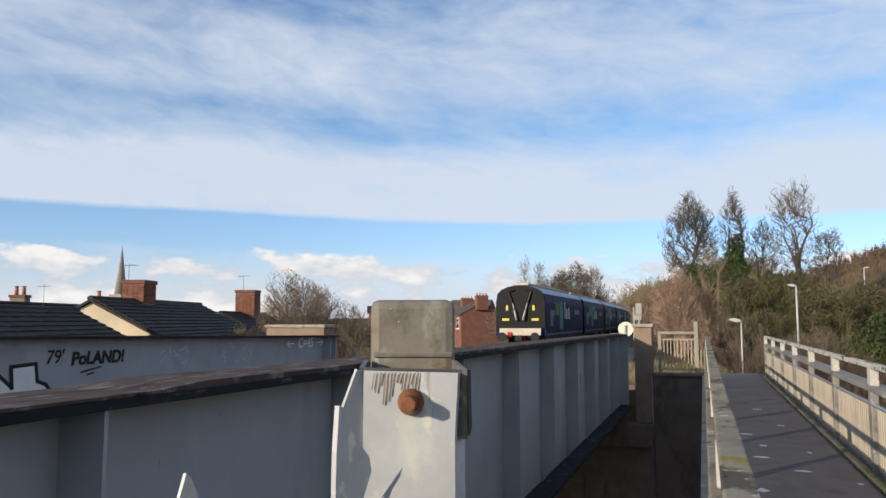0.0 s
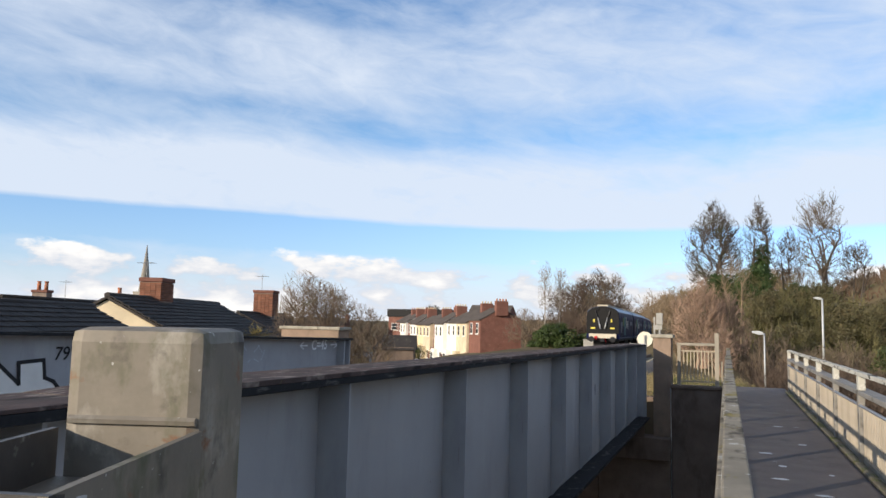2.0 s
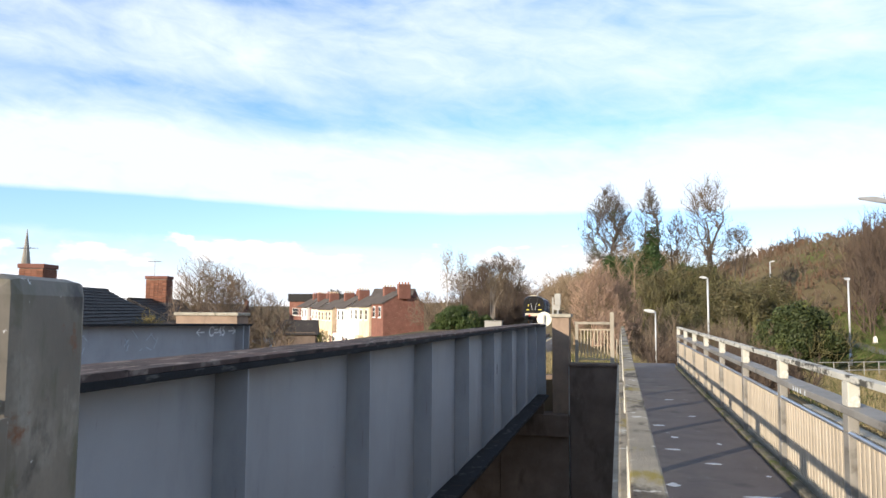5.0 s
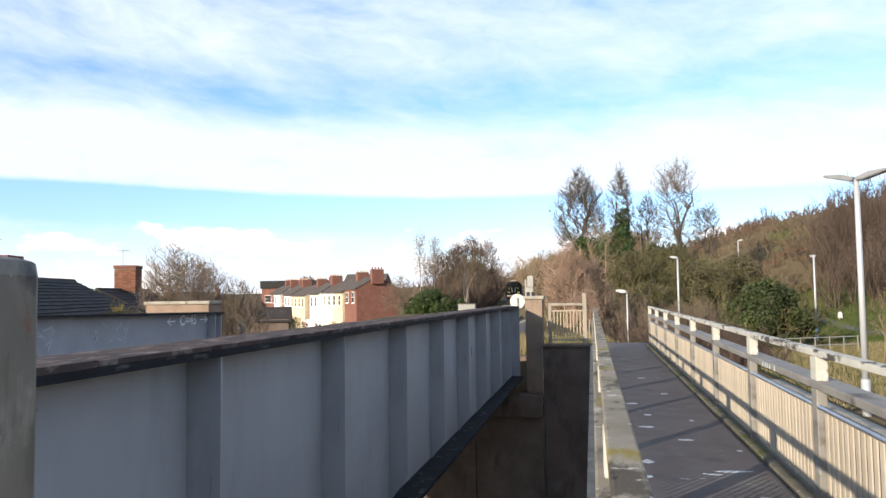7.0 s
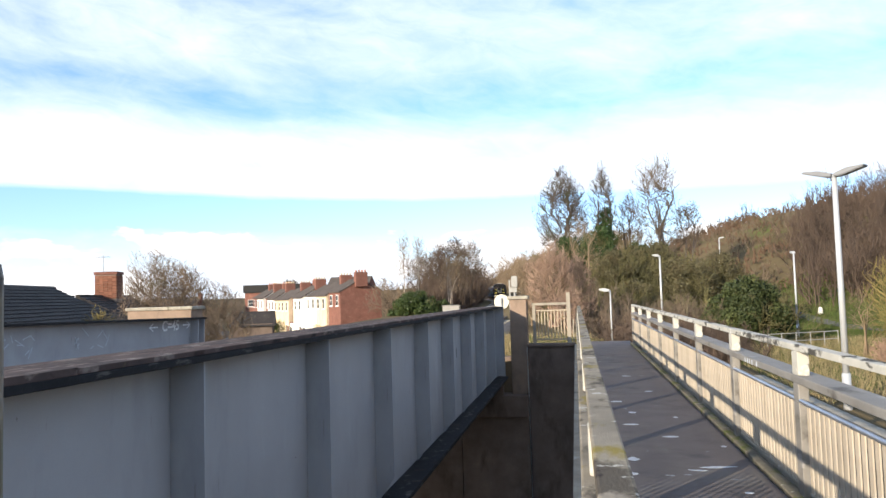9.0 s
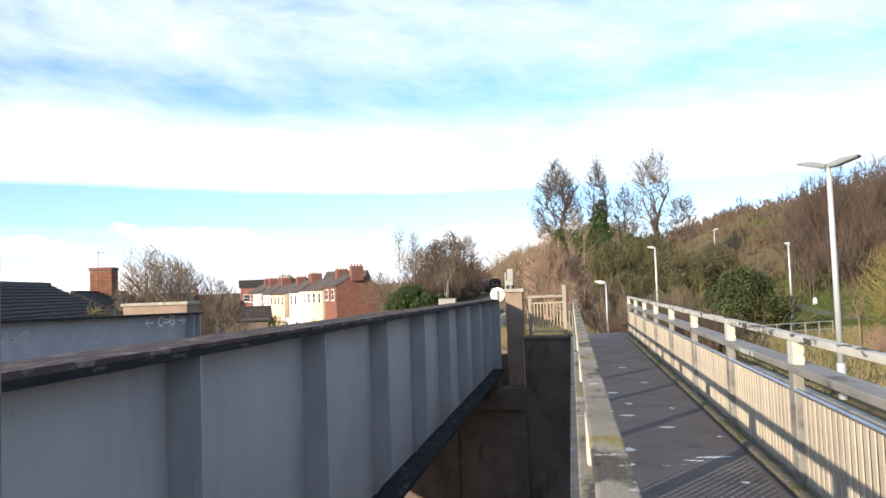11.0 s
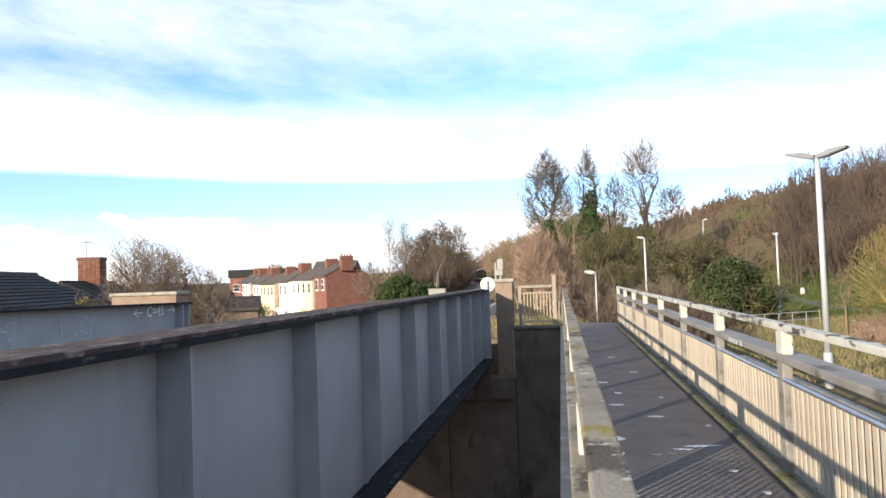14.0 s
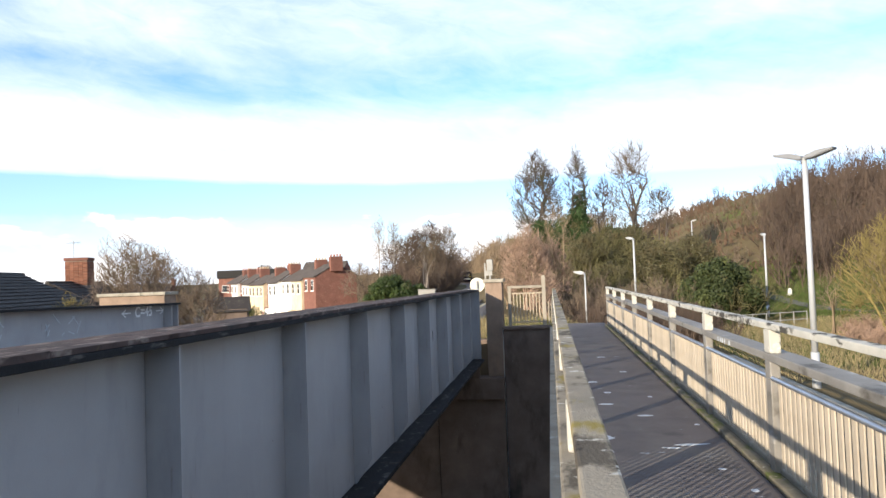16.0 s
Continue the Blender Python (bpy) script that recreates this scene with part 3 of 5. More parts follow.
# marks on the far girder: its face looks along +x, so writing runs along y
def g2_mark(y, z):
    return G2.inverted() @ Matrix.Translation((-11.905, y, z)) @ pose(0, 0, 0, 90, 0, 90)


writing("79'", 0.36, M["black"], "graffiti", g2, g2_mark(10.78, 0.82), 0.12, 0.003, "black spray-paint lettering")
writing("PoLAND!", 0.36, M["black"], "graffiti", g2, g2_mark(11.40, 0.76), 0.12, 0.014, "black spray-paint lettering")
part("graffiti", prism(bmesh.new(), [(0, 0), (0.55, 0.09), (0.55, 0.12), (0, 0.04)], 0, 0.004, "z"), M["black"], g2, m=g2_mark(11.65, 0.58))
part("graffiti", prism(bmesh.new(), [(0, 0), (0.22, 0.04), (0.22, 0.07), (0.02, 0.04)], 0, 0.004, "z"), M["black"], g2, m=g2_mark(11.8, 0.52))
writing("C=45", 0.42, M["chalk"], "chalk_writing", g2, g2_mark(20.32, 0.80), 0.1, 0.010, "white chalk lettering")
for y, s in ((19.85, 1), (21.75, -1)):
    part("chalk_arrow", prism(bmesh.new(), [(-0.22 * s, 0), (0, 0.12), (0.01 * s, 0.09), (-0.12 * s, 0.02), (0.25 * s, 0.02), (0.25 * s, -0.02), (-0.12 * s, -0.02), (0.01 * s, -0.09), (0, -0.12)], 0, 0.004, "z"),
         M["chalk"], g2, m=g2_mark(y, 0.93))
# scribbles too faint to read, as plain bars
rnd = random.Random(5)
for y0, n in ((14.1, 9), (16.2, 6), (17.4, 4), (21.9, 3)):
    for i in range(n):
        a, l = rnd.uniform(-70, 70), rnd.uniform(0.12, 0.34)
        part("faded_scribble", box(-l / 2, l / 2, -0.012, 0.012, 0, 0.003), M["faint"], g2,
             m=g2_mark(y0 + rnd.uniform(0, 0.9), 0.78 + rnd.uniform(-0.22, 0.2)) @ pose(0, 0, 0, 0, 0, a))
# white lettering with a black outline, cut off by the near girder
fill = [(8.2, -0.6), (8.2, 0.95), (9.6, 0.80), (10.05, 0.42), (10.02, 0.80), (10.55, 0.83), (10.60, 0.50), (10.80, 0.42), (11.10, 0.10), (11.1, -0.6)]
part("graffiti_fill", prism(bmesh.new(), [(y - 10, z) for y, z in fill], 0, 0.003, "z"), M["white"], g2, "white sprayed lettering", m=g2_mark(10, 0))
for k, ((y0, z0), (y1, z1)) in enumerate(zip(fill[1:-1], fill[2:])):
    a, l = math.atan2(z1 - z0, y1 - y0), math.hypot(z1 - z0, y1 - y0)
    part("graffiti_outline", box(-0.03, l + 0.03, -0.035, 0.035, 0.0, 0.007 + 0.0007 * k), M["black"], g2, m=g2_mark(10, 0) @ Matrix.Translation((y0 - 10, z0, 0)) @ Matrix.Rotation(a, 4, "Z"))

# ---- railway track ----
tr = thing("railway_track", "curving railway track on stone ballast", "track", kind="structure")
Y = np.array([-12.0 + 4 * i for i in range(84)])


def strip(name, off, w, z0, z1, mat):
    V, F = [], []
    for i, y in enumerate(Y):
        for dx, z in ((-w, z0), (-w * 0.75, z1), (w * 0.75, z1), (w, z0)):
            V.append((track_x(y) + off + dx, y, z))
        if i:
            a = 4 * (i - 1)
            F += [(a + k, a + k + 1, a + k + 5, a + k + 4) for k in range(3)]
    part(name, raw_mesh(name, np.array(V), np.array(F), mat), None, tr)


for off in (0.0, 3.5):
    strip("ballast", off, 2.3, -0.75, -0.38, M["ballast"])
    for s in (-0.75, 0.75):
        strip("rail", off + s, 0.05, -0.40, RAIL_Z, M["rail"])
slp = mesh_of(box(-1.3, 1.3, -0.13, 0.13, -0.42, -0.33), "sleeper", M["concrete"])
for off in (0.0, 3.5):
    for i in range(70):
        y = 20 + 0.7 * i
        part("sleeper", slp, None, tr, m=pose(track_x(y) + off, y, 0))
solid("bridge_deck", box(-12.2, -2.7, -8, 23.4, -1.05, -0.76), M["abutment"], "dark concrete deck carrying the railway", "deck", kind="structure")

# ---- footbridge ----
fb = thing("footbridge", "narrow concrete footbridge with plain dark deck", "footbridge", kind="structure")
Y0, Y1 = -5.9, 22.9
# smooth slab: its stripes are sunlight falling between the left parapet's slats
part("deck_slab", box(0.06, 1.66, Y0, Y1, -0.22, 0.0), M["deck"], fb)
part("edge_beam", box(-0.06, 0.06, Y0, Y1, -0.50, 0.03, bev=0.01), M["concrete"], fb)
part("edge_beam", box(1.66, 1.90, Y0, Y1, -0.50, 0.10, bev=0.02), M["concrete"], fb)
part("kerb", box(0.062, 0.16, Y0, Y1, 0.0, 0.055, bev=0.012), M["kerb"], fb, "mossy kerb")
part("kerb", box(1.555, 1.658, Y0, Y1, 0.0, 0.055, bev=0.012), M["kerb"], fb, "mossy kerb")
bm = bmesh.new()
bx(bm, 0.06, 1.66, 22.9, 24.6, -0.24, 0.0)
part("landing", bm, M["deck"], fb)

rnd = random.Random(12)
for x, y, w, l in ((1.23, 7.18, 0.30, 0.05), (1.02, 7.05, 0.16, 0.04), (0.98, 8.62, 0.13, 0.07), (0.62, 9.4, 0.14, 0.09), (0.50, 7.5, 0.10, 0.12), (0.42, 6.9, 0.12, 0.08), (0.55, 11.3, 0.12, 0.1), (1.1, 12.4, 0.1, 0.1),
                   (0.70, 10.3, 0.09, 0.1), (0.45, 5.6, 0.09, 0.07), (1.30, 6.3, 0.06, 0.05), (1.44, 8.1, 0.05, 0.06), (1.40, 5.7, 0.05, 0.06), (0.9, 14.6, 0.12, 0.12), (1.2, 9.9, 0.05, 0.07), (0.8, 5.2, 0.07, 0.04)):
    k = 11
    w, l = w * 0.7, l * 0.7
    ring = [(w * rnd.uniform(0.55, 1.1) * math.cos(6.283 * i / k), l * rnd.uniform(0.5, 1.15) * math.sin(6.283 * i / k)) for i in range(k)]
    part("pale_splash", prism(bmesh.new(), ring, 0.0005, 0.0025, "z"), M["faint"], fb, "pale splash mark", m=pose(x, y, 0, 0, 0, rnd.uniform(-12, 12)))
post_me = mesh_of(box(-0.038, 0.038, -0.068, 0.068, -0.05, 0.885, bev=0.008), "post", M["rail_beam"])
block_me = mesh_of(box(-0.042, 0.042, -0.078, 0.078, 0.945, 1.125, bev=0.01), "rail_block", M["rail_white"])


def slat(half):
    return mesh_of(prism(bmesh.new(), [(-half, 0.0), (half, 0.0), (half - 0.001, -0.010), (0.001 - half, -0.010)], 0.07, 0.738, "z"), "slat", M["slat"])


slat_me = {True: slat(0.031), False: slat(0.018)}
BAY = 2.385


def parapet(xc, side, infill, last):
    """Posts, two rails and the blocks between them, a tube and upright cream slats below. side: +1 for the one whose inside looks along -x."""
    label = "weathered concrete parapet with two rails" + (" and cream slatted infill" if infill else ", slats and lichen stains")
    pr = thing("parapet", label, "parapet", pose(xc, 0, 0), "footbridge parapets")
    for i in range(12):
        y = last - BAY * i
        part("post", post_me, None, pr, m=pose(-0.012 * side, y, 0))
        part("rail_block", block_me, None, pr, "pale block between the rails", m=pose(-0.006 * side if infill else -0.008, y, 0))
    part("top_rail", box(-0.046, 0.046, Y0, Y1, 1.125, 1.175, bev=0.008), M["rail_white" if infill else "rail_concrete"], pr)
    a, b = (-0.055, 0.13) if infill else (-0.082, 0.05)
    part("lower_rail", box(a, b, Y0, Y1, 0.885, 0.945, bev=0.010), M["rail_beam" if infill else "rail_concrete"], pr)
    part("handrail_tube", rods(((-0.030 * side, Y0, 0.757), (-0.030 * side, Y1, 0.757), 0.021), n=10), M["tube"], pr, "bright metal tube")
    for i in range(11):
        y = last - BAY * i
        inf = part("bottom_rail", box(-0.012, 0.012, y - BAY + 0.07, y - 0.07, 0.058, 0.082), M["rail_beam"], pr)
        for k in range(21):
            part("slat", slat_me[infill], None, inf, m=pose(0.004, y - 0.125 - 0.1067 * k, 0, 0, 0, -90))
    return pr


right_parapet = parapet(1.672, 1, True, 22.75)
for i in range(5):
    part("faded_scribble", box(-0.059, -0.0555, -0.010, 0.010, 0.895, 0.937), M["faint"], right_parapet, m=pose(0, 7.35 + 0.09 * i, 0, 6 * (-1) ** i))
parapet(0.095, -1, False, 21.97)


# ---- fence post beside the parapet ----
fp = thing("fence_post", "galvanised palisade fence post with bolted pale and rusty bolt", "fence post", pose(-0.221, 0.208, 1.648, 0, 0, 18.0))
part("post", box(-0.085, 0.0, 0.0, 0.084, -2.1, 0.0, bev=0.009), M["galv_old"], fp, "dull square steel post")
part("weld", rods(((-0.080, -0.001, -0.055), (-0.003, -0.001, -0.055), 0.0028), n=6), M["galv_old"], fp)


def loc(px, py, d):
    """A place in the post's own axes, from its bearing at the first look."""
    d *= 1.11
    return ((px - 784) / 1333 * d - 0.0108, d - 0.755, -0.020 + (567 - py) / 1333 * d)


def sheet(pts, thick):
    """A thin plate through the corners."""
    bm = bmesh.new()
    f = bm.faces.new([bm.verts.new(p) for p in pts])
    bmesh.ops.recalc_face_normals(bm, faces=[f])
    bmesh.ops.solidify(bm, geom=[f], thickness=thick)
    return bm


bm = sheet([loc(650, 657, 0.512), loc(816, 661, 0.512), loc(810, 770, 0.512), loc(812, 1500, 0.512), loc(650, 1500, 0.512)], 0.003)
part("pale", bm, M["galv"], fp, "pale grey galvanised pale")
bm = bmesh.new()
rowA = [bm.verts.new(p) for p in (loc(650, 657, 0.512), loc(650, 752, 0.512), loc(650, 1500, 0.512))]
rowB = [bm.verts.new(p) for p in (loc(638, 655, 0.506), loc(604, 750, 0.4995), loc(598, 1500, 0.4995))]
wing = [bm.faces.new((rowA[0], rowA[1], rowB[1], rowB[0])), bm.faces.new((rowA[1], rowA[2], rowB[2], rowB[1]))]
bmesh.ops.recalc_face_normals(bm, faces=wing)
bmesh.ops.solidify(bm, geom=wing, thickness=0.003)
part("pale_wing", bm, M["galv"], fp)
rnd = random.Random(4)
for i in range(13):
    u = 668 + i * 6.5
    y1 = 664 + rnd.uniform(14, 46) * (1.2 if i < 6 else 0.7)
    w = rnd.uniform(1.2, 2.6)
    part("rust_streak", sheet([loc(u, 661, 0.508), loc(u + w, 661, 0.508), loc(u + w - 4, y1, 0.508), loc(u - 5, y1, 0.508)], 0.0004), M["stain"], fp)
bm = sheet([loc(816, 661, 0.512), loc(810, 770, 0.512), loc(812, 1500, 0.512), loc(826, 1500, 0.545), loc(826, 770, 0.545), loc(830, 664, 0.545)], 0.003)
part("pale_wing", bm, M["galv"], fp)
bm = bmesh.new()
c = Vector(loc(733, 712, 0.508))
for k in range(5):
    a0, a1 = k * 0.3, (k + 1) * 0.3
    rod(bm, c + Vector((0, -0.008 * math.sin(a0), 0)), c + Vector((0, -0.008 * math.sin(a1), 0)), 0.0100 * math.cos(a0 * 0.8), 0.0100 * math.cos(a1 * 0.8), n=16, cap=(k == 4))
bolt = part("bolt", bm, M["rust"], fp, "rusted domed bolt head")
part("bolt_end", rods((c + Vector((0, -0.008, 0)), c + Vector((-0.001, -0.018, 0)), 0.0062, 0.0054), n=7), M["rust"], bolt)

F0, F1, B0, B1 = loc(650, 652, 0.520), loc(832, 656, 0.520), (-0.086, -0.001, -0.060), (0.001, -0.001, -0.060)
low = Vector((0, 0, -0.052))
brk = part("bracket", sheet([F0, F1, Vector(F1) + low, Vector(F0) + low], 0.004), M["steel_dark"], fp, "dark open steel bracket")
part("side_plate", sheet([F0, B0, Vector(B0) + low, Vector(F0) + low], 0.004), M["steel_dark"], brk)
part("side_plate", sheet([F1, B1, Vector(B1) + low, Vector(F1) + low], 0.004), M["galv_old"], brk)
part("floor_plate", sheet([Vector(F0) + low * 0.55, Vector(F1) + low * 0.55, Vector(B1) + low * 0.55, Vector(B0) + low * 0.55], 0.003), M["galv_old"], brk)
part("tab", sheet([loc(832, 656, 0.524), loc(834, 755, 0.524), loc(832, 766, 0.524), loc(829, 770, 0.526), loc(826, 762, 0.528), loc(826, 660, 0.528)], 0.003), M["steel_dark"], brk)


def spike(label, pts, thick=0.003):
    bm = sheet(pts, thick)
    ob = new("fence_pale", mesh_of(bm, "fence_pale", M["galv"]))
    ob.matrix_basis = pose(-0.221, 0.208, 1.648, 0, 0, 18.0)
    tagged(ob, label, "fence pale", "palisade pales")


spike("pointed galvanised pale tip of a palisade fence", [loc(605, 719, 0.415), loc(612, 722, 0.417), loc(622, 755, 0.43), loc(642, 787, 0.448), loc(656, 806, 0.462), loc(660, 830, 0.466), loc(640, 900, 0.45), loc(636, 1300, 0.45), loc(596, 1300, 0.41), loc(601, 800, 0.412)])
spike("splayed galvanised point of a palisade pale", [loc(657, 848, 0.46), loc(656, 856, 0.46), loc(636, 890, 0.46), loc(620, 1000, 0.46), loc(600, 1000, 0.46), loc(625, 885, 0.46)])
spike("splayed galvanised point of a palisade pale", [loc(720, 826, 0.47), loc(718, 838, 0.47), loc(704, 860, 0.47), loc(690, 900, 0.47), loc(672, 900, 0.47), loc(690, 868, 0.47)])
spike("pointed galvanised pale tip of a palisade fence", [loc(337, 835, 0.46), loc(345, 842, 0.465), loc(358, 870, 0.47), loc(368, 1300, 0.47), loc(318, 1300, 0.455), loc(326, 880, 0.455)])
part("fence_rail", box(-0.45, 0.075, -0.150, -0.145, -0.36, -0.31), M["galv"], fp)

# ---- end of the bridges: railing, sign, signal ----
rl = thing("railing", "weathered grey railing with upright bars on the abutment", "railing", pose(-1.35, 23.75, 0.02))
part("top_bar", box(0.0, 1.16, -0.05, 0.05, 1.18, 1.26, bev=0.01), M["wood"], rl)
part("post", box(0.02, 0.12, -0.05, 0.05, 0.0, 1.18, bev=0.01), M["wood"], rl)
part("post", box(1.08, 1.20, -0.06, 0.06, 0.0, 1.56, bev=0.01), M["wood"], rl, "taller end post")
part("mid_bar", box(0.12, 1.08, -0.02, 0.02, 1.00, 1.04), M["palecream"], rl)
part("bottom_bar", box(0.12, 1.08, -0.02, 0.02, 0.10, 0.14), M["palecream"], rl)
bar = mesh_of(box(-0.014, 0.014, -0.014, 0.014, 0.14, 1.0), "upright_bar", M["palecream"])
for i in range(9):
    part("upright_bar", bar, None, rl, m=pose(0.20 + 0.1 * i, 0, 0))
for i in range(4):
    part("upright_bar", box(-0.02, 0.02, -0.02, 0.02, 0.0, 0.72), M["wood"], rl, m=pose(1.27 + 0.09 * i, 0.5, 0))

ds = thing("round_sign", "round cream sign seen from behind on a thin post", "sign", pose(-2.60, 27, -0.6))
part("post", rods(((0.0, 0, 0), (0.0, 0, 2.05), 0.035), n=8), M["signal"], ds)
part("disc", rods(((0, 0.04, 1.91), (0, 0.055, 1.91), 0.265), n=32), M["cream_sign"], ds)

sg = thing("railway_signal", "small pale grey railway signal on a post", "signal", pose(-3.14, 40, -0.6))
part("post", rods(((0, 0, 0), (0, 0, 2.3), 0.05), n=8), M["signal"], sg)
part("head", box(-0.16, 0.16, -0.12, 0.12, 2.5, 3.1, bev=0.03), M["signal"], sg)
part("ladder", box(-0.30, -0.22, -0.03, 0.03, 1.2, 2.9), M["signal"], sg)
part("bracket", box(-0.26, 0.12, -0.05, 0.05, 2.25, 2.5), M["signal"], sg)


# ---- street lamps ----
def street_lamp(x, y, z, h, label, heads=1, rz=0.0, r=0.065):
    th = thing("street_lamp", label, "street lamp", pose(x, y, z, 0, 0, rz), "street lamps")
    part("base", rods(((0, 0, -0.2), (0, 0, 0.9), r * 1.35, r * 1.3), n=12), M["lamp_post"], th)
    part("column", rods(((0, 0, 0.9), (0, 0, h), r, r * 0.78), n=12), M["lamp_post"], th)
    for s in ((1, -1) if heads == 2 else (1,)):
        L = 0.72 if heads == 2 else 0.45
        bm = bmesh.new()
        lift = 0.13 if heads == 2 else 0.05
        prism(bm, [(0.02 * s, -0.03), (0.20 * s, lift * 0.25 - 0.05), (L * s, lift), (L * s, lift + 0.05), (0.45 * L * s, lift * 0.5 + 0.09), (0.02 * s, 0.055)], -0.13, 0.13, "y")
        bmesh.ops.bevel(bm, geom=bm.edges[:], offset=0.02, segments=2, affect="EDGES")
        part("lamp_head", bm, M["lamp_head"] if heads == 2 else M["lamp_post"], th, m=pose(0, 0, h - 0.02))
    return th


street_lamp(6.22, 19.2, -1.4, 5.6, "tall grey steel street lamp with two heads", 2, -40, 0.075)
street_lamp(13.36, 49.4, -1.72, 5.3, "slim grey street lamp beside a path", 1, 90)
street_lamp(5.02, 46.1, -1.6, 5.15, "slim grey street lamp among bushes", 1, 180)
street_lamp(1.40, 31.0, -1.6, 3.2, "slim grey street lamp at the end of the footbridge", 1, 180, 0.035)
street_lamp(14.18, 77.7, 0.5, 5.9, "slim grey street lamp on the wooded slope", 1, 0)


# ---- wagons of the train ----
def half_ring(z_side, z_top, half, k=9):
    """Upper outline of a wagon's body: upright sides, rounded roof."""
    pts = []
    for i in range(k + 1):
        a = math.pi * i / k
        pts.append((half * math.cos(a), z_side + (z_top - z_side) * math.sin(a) ** 0.66 if 0 < i < k else z_side))
    return pts


def wagon(last):
    th = thing("hopper_wagon", "dark blue hopper wagon with black end and red tail lamp" if last else "dark blue covered hopper wagon of a freight train", "wagon", None, "wagons of the train")
    L = 14.6
    out = half_ring(2.75, 3.70, 1.36)
    body = [(1.36, 1.0)] + out + [(-1.36, 1.0)]
    part("body", prism(bmesh.new(), body, 0.25, L - 0.25), M["navy"], th)
    roof = [(u * 1.012, v + 0.012) for u, v in out[1:-1]]
    part("roof", prism(bmesh.new(), roof, 0.20, L - 0.20), M["wagon_roof"], th, "blue-grey rounded roof")
    part("end_panel", prism(bmesh.new(), [(u * 0.985, v - 0.01) for u, v in [(1.36, 1.42)] + out + [(-1.36, 1.42)]], 0.12, 0.248), M["wagon_end"], th, "black riveted end")
    part("hatch", box(-0.46, 0.46, 0.16, L - 0.3, 3.70, 3.82, bev=0.03), M["beam"], th, "pale roof hatch")
    part("sole_bar", box(-1.32, 1.32, 0.3, L - 0.3, 0.82, 1.0), M["black"], th)
    part("buffer_beam", box(-1.12, 1.12, 0.0, 0.10, 1.02, 1.40, bev=0.01), M["beam"], th, "cream buffer beam")
    for s in (-1, 1):
        part("buffer", rods(((0.87 * s, 0.0, 0.95), (0.87 * s, -0.35, 0.95), 0.10, 0.10), ((0.87 * s, -0.35, 0.95), (0.87 * s, -0.40, 0.95), 0.24, 0.24), n=12), M["black"], th)
        part("ram", rods(((0.40 * s, 0.04, 2.75), (0.30 * s, 0.0, 2.35), 0.03, 0.03), ((0.30 * s, 0.0, 2.35), (0.17 * s, -0.06, 1.82), 0.055, 0.055), n=8), M["ram"], th, "silver hydraulic ram")
        part("arm", rods(((0.62 * s, 0.06, 3.35), (0.42 * s, 0.02, 2.75), 0.05), ((0.30 * s, 0.06, 3.45), (0.62 * s, 0.06, 3.35), 0.05), n=6), M["black"], th)
        part("plate", box(0.72 * s - 0.06, 0.72 * s + 0.06, 0.085, 0.11, 2.35, 2.62), M["yellow"] if last else M["beam"], th)
        part("plate", box(0.80 * s - 0.19, 0.80 * s + 0.19, 0.085, 0.11, 1.80, 1.93), M["yellow"], th)
        bm = bmesh.new()
        for y in (1.8, 3.6, L - 3.6, L - 1.8):
            rod(bm, (0.66 * s, y, 0.46), (0.80 * s, y, 0.46), 0.46, n=16)
        part("wheel_set", bm, M["rail"], th)
        part("side_band", box(1.362 * s - 0.006, 1.362 * s + 0.006, 0.5, L - 0.5, 1.02, 1.12), M["wagon_roof"], th)
        for y0, y1, z0, z1, mm in ((4.6, 5.8, 1.3, 2.9, "wagon_teal"), (3.2, 4.5, 2.1, 2.8, "wagon_green"), (1.6, 2.9, 1.5, 2.4, "wagon_roof"), (6.4, 6.65, 1.9, 2.9, "white"), (7.0, 7.4, 1.9, 2.5, "white"), (7.9, 8.3, 1.9, 2.6, "white"), (10.5, 12.6, 2.2, 2.5, "wagon_roof")):
            part("livery_panel", box(1.362 * s - 0.005, 1.362 * s + 0.005, y0, y1, z0, z1), M[mm], th)
        for y0 in (2.2, L - 3.0):
            part("side_door", prism(bmesh.new(), [(y0, 1.1), (y0 + 0.8, 1.1), (y0 + 0.55, 2.1), (y0 + 0.25, 2.1)], 1.345 * s, 1.372 * s, "x"), M["black"], th)
    part("bogie", box(-0.9, 0.9, 1.1, 4.4, 0.35, 0.8), M["black"], th)
    part("bogie", box(-0.9, 0.9, L - 4.4, L - 1.1, 0.35, 0.8), M["black"], th)
    part("coupler", box(-0.18, 0.18, -0.45, 0.1, 0.75, 1.0), M["black"], th)
    if last:
        part("tail_lamp", box(-0.66, -0.46, -0.12, -0.01, 0.92, 1.20), M["red"], th, "red tail lamp")
        part("pipe", rods(((0.2, -0.1, 1.0), (0.32, -0.16, 0.7), 0.03), n=6), M["red"], th)
    return th





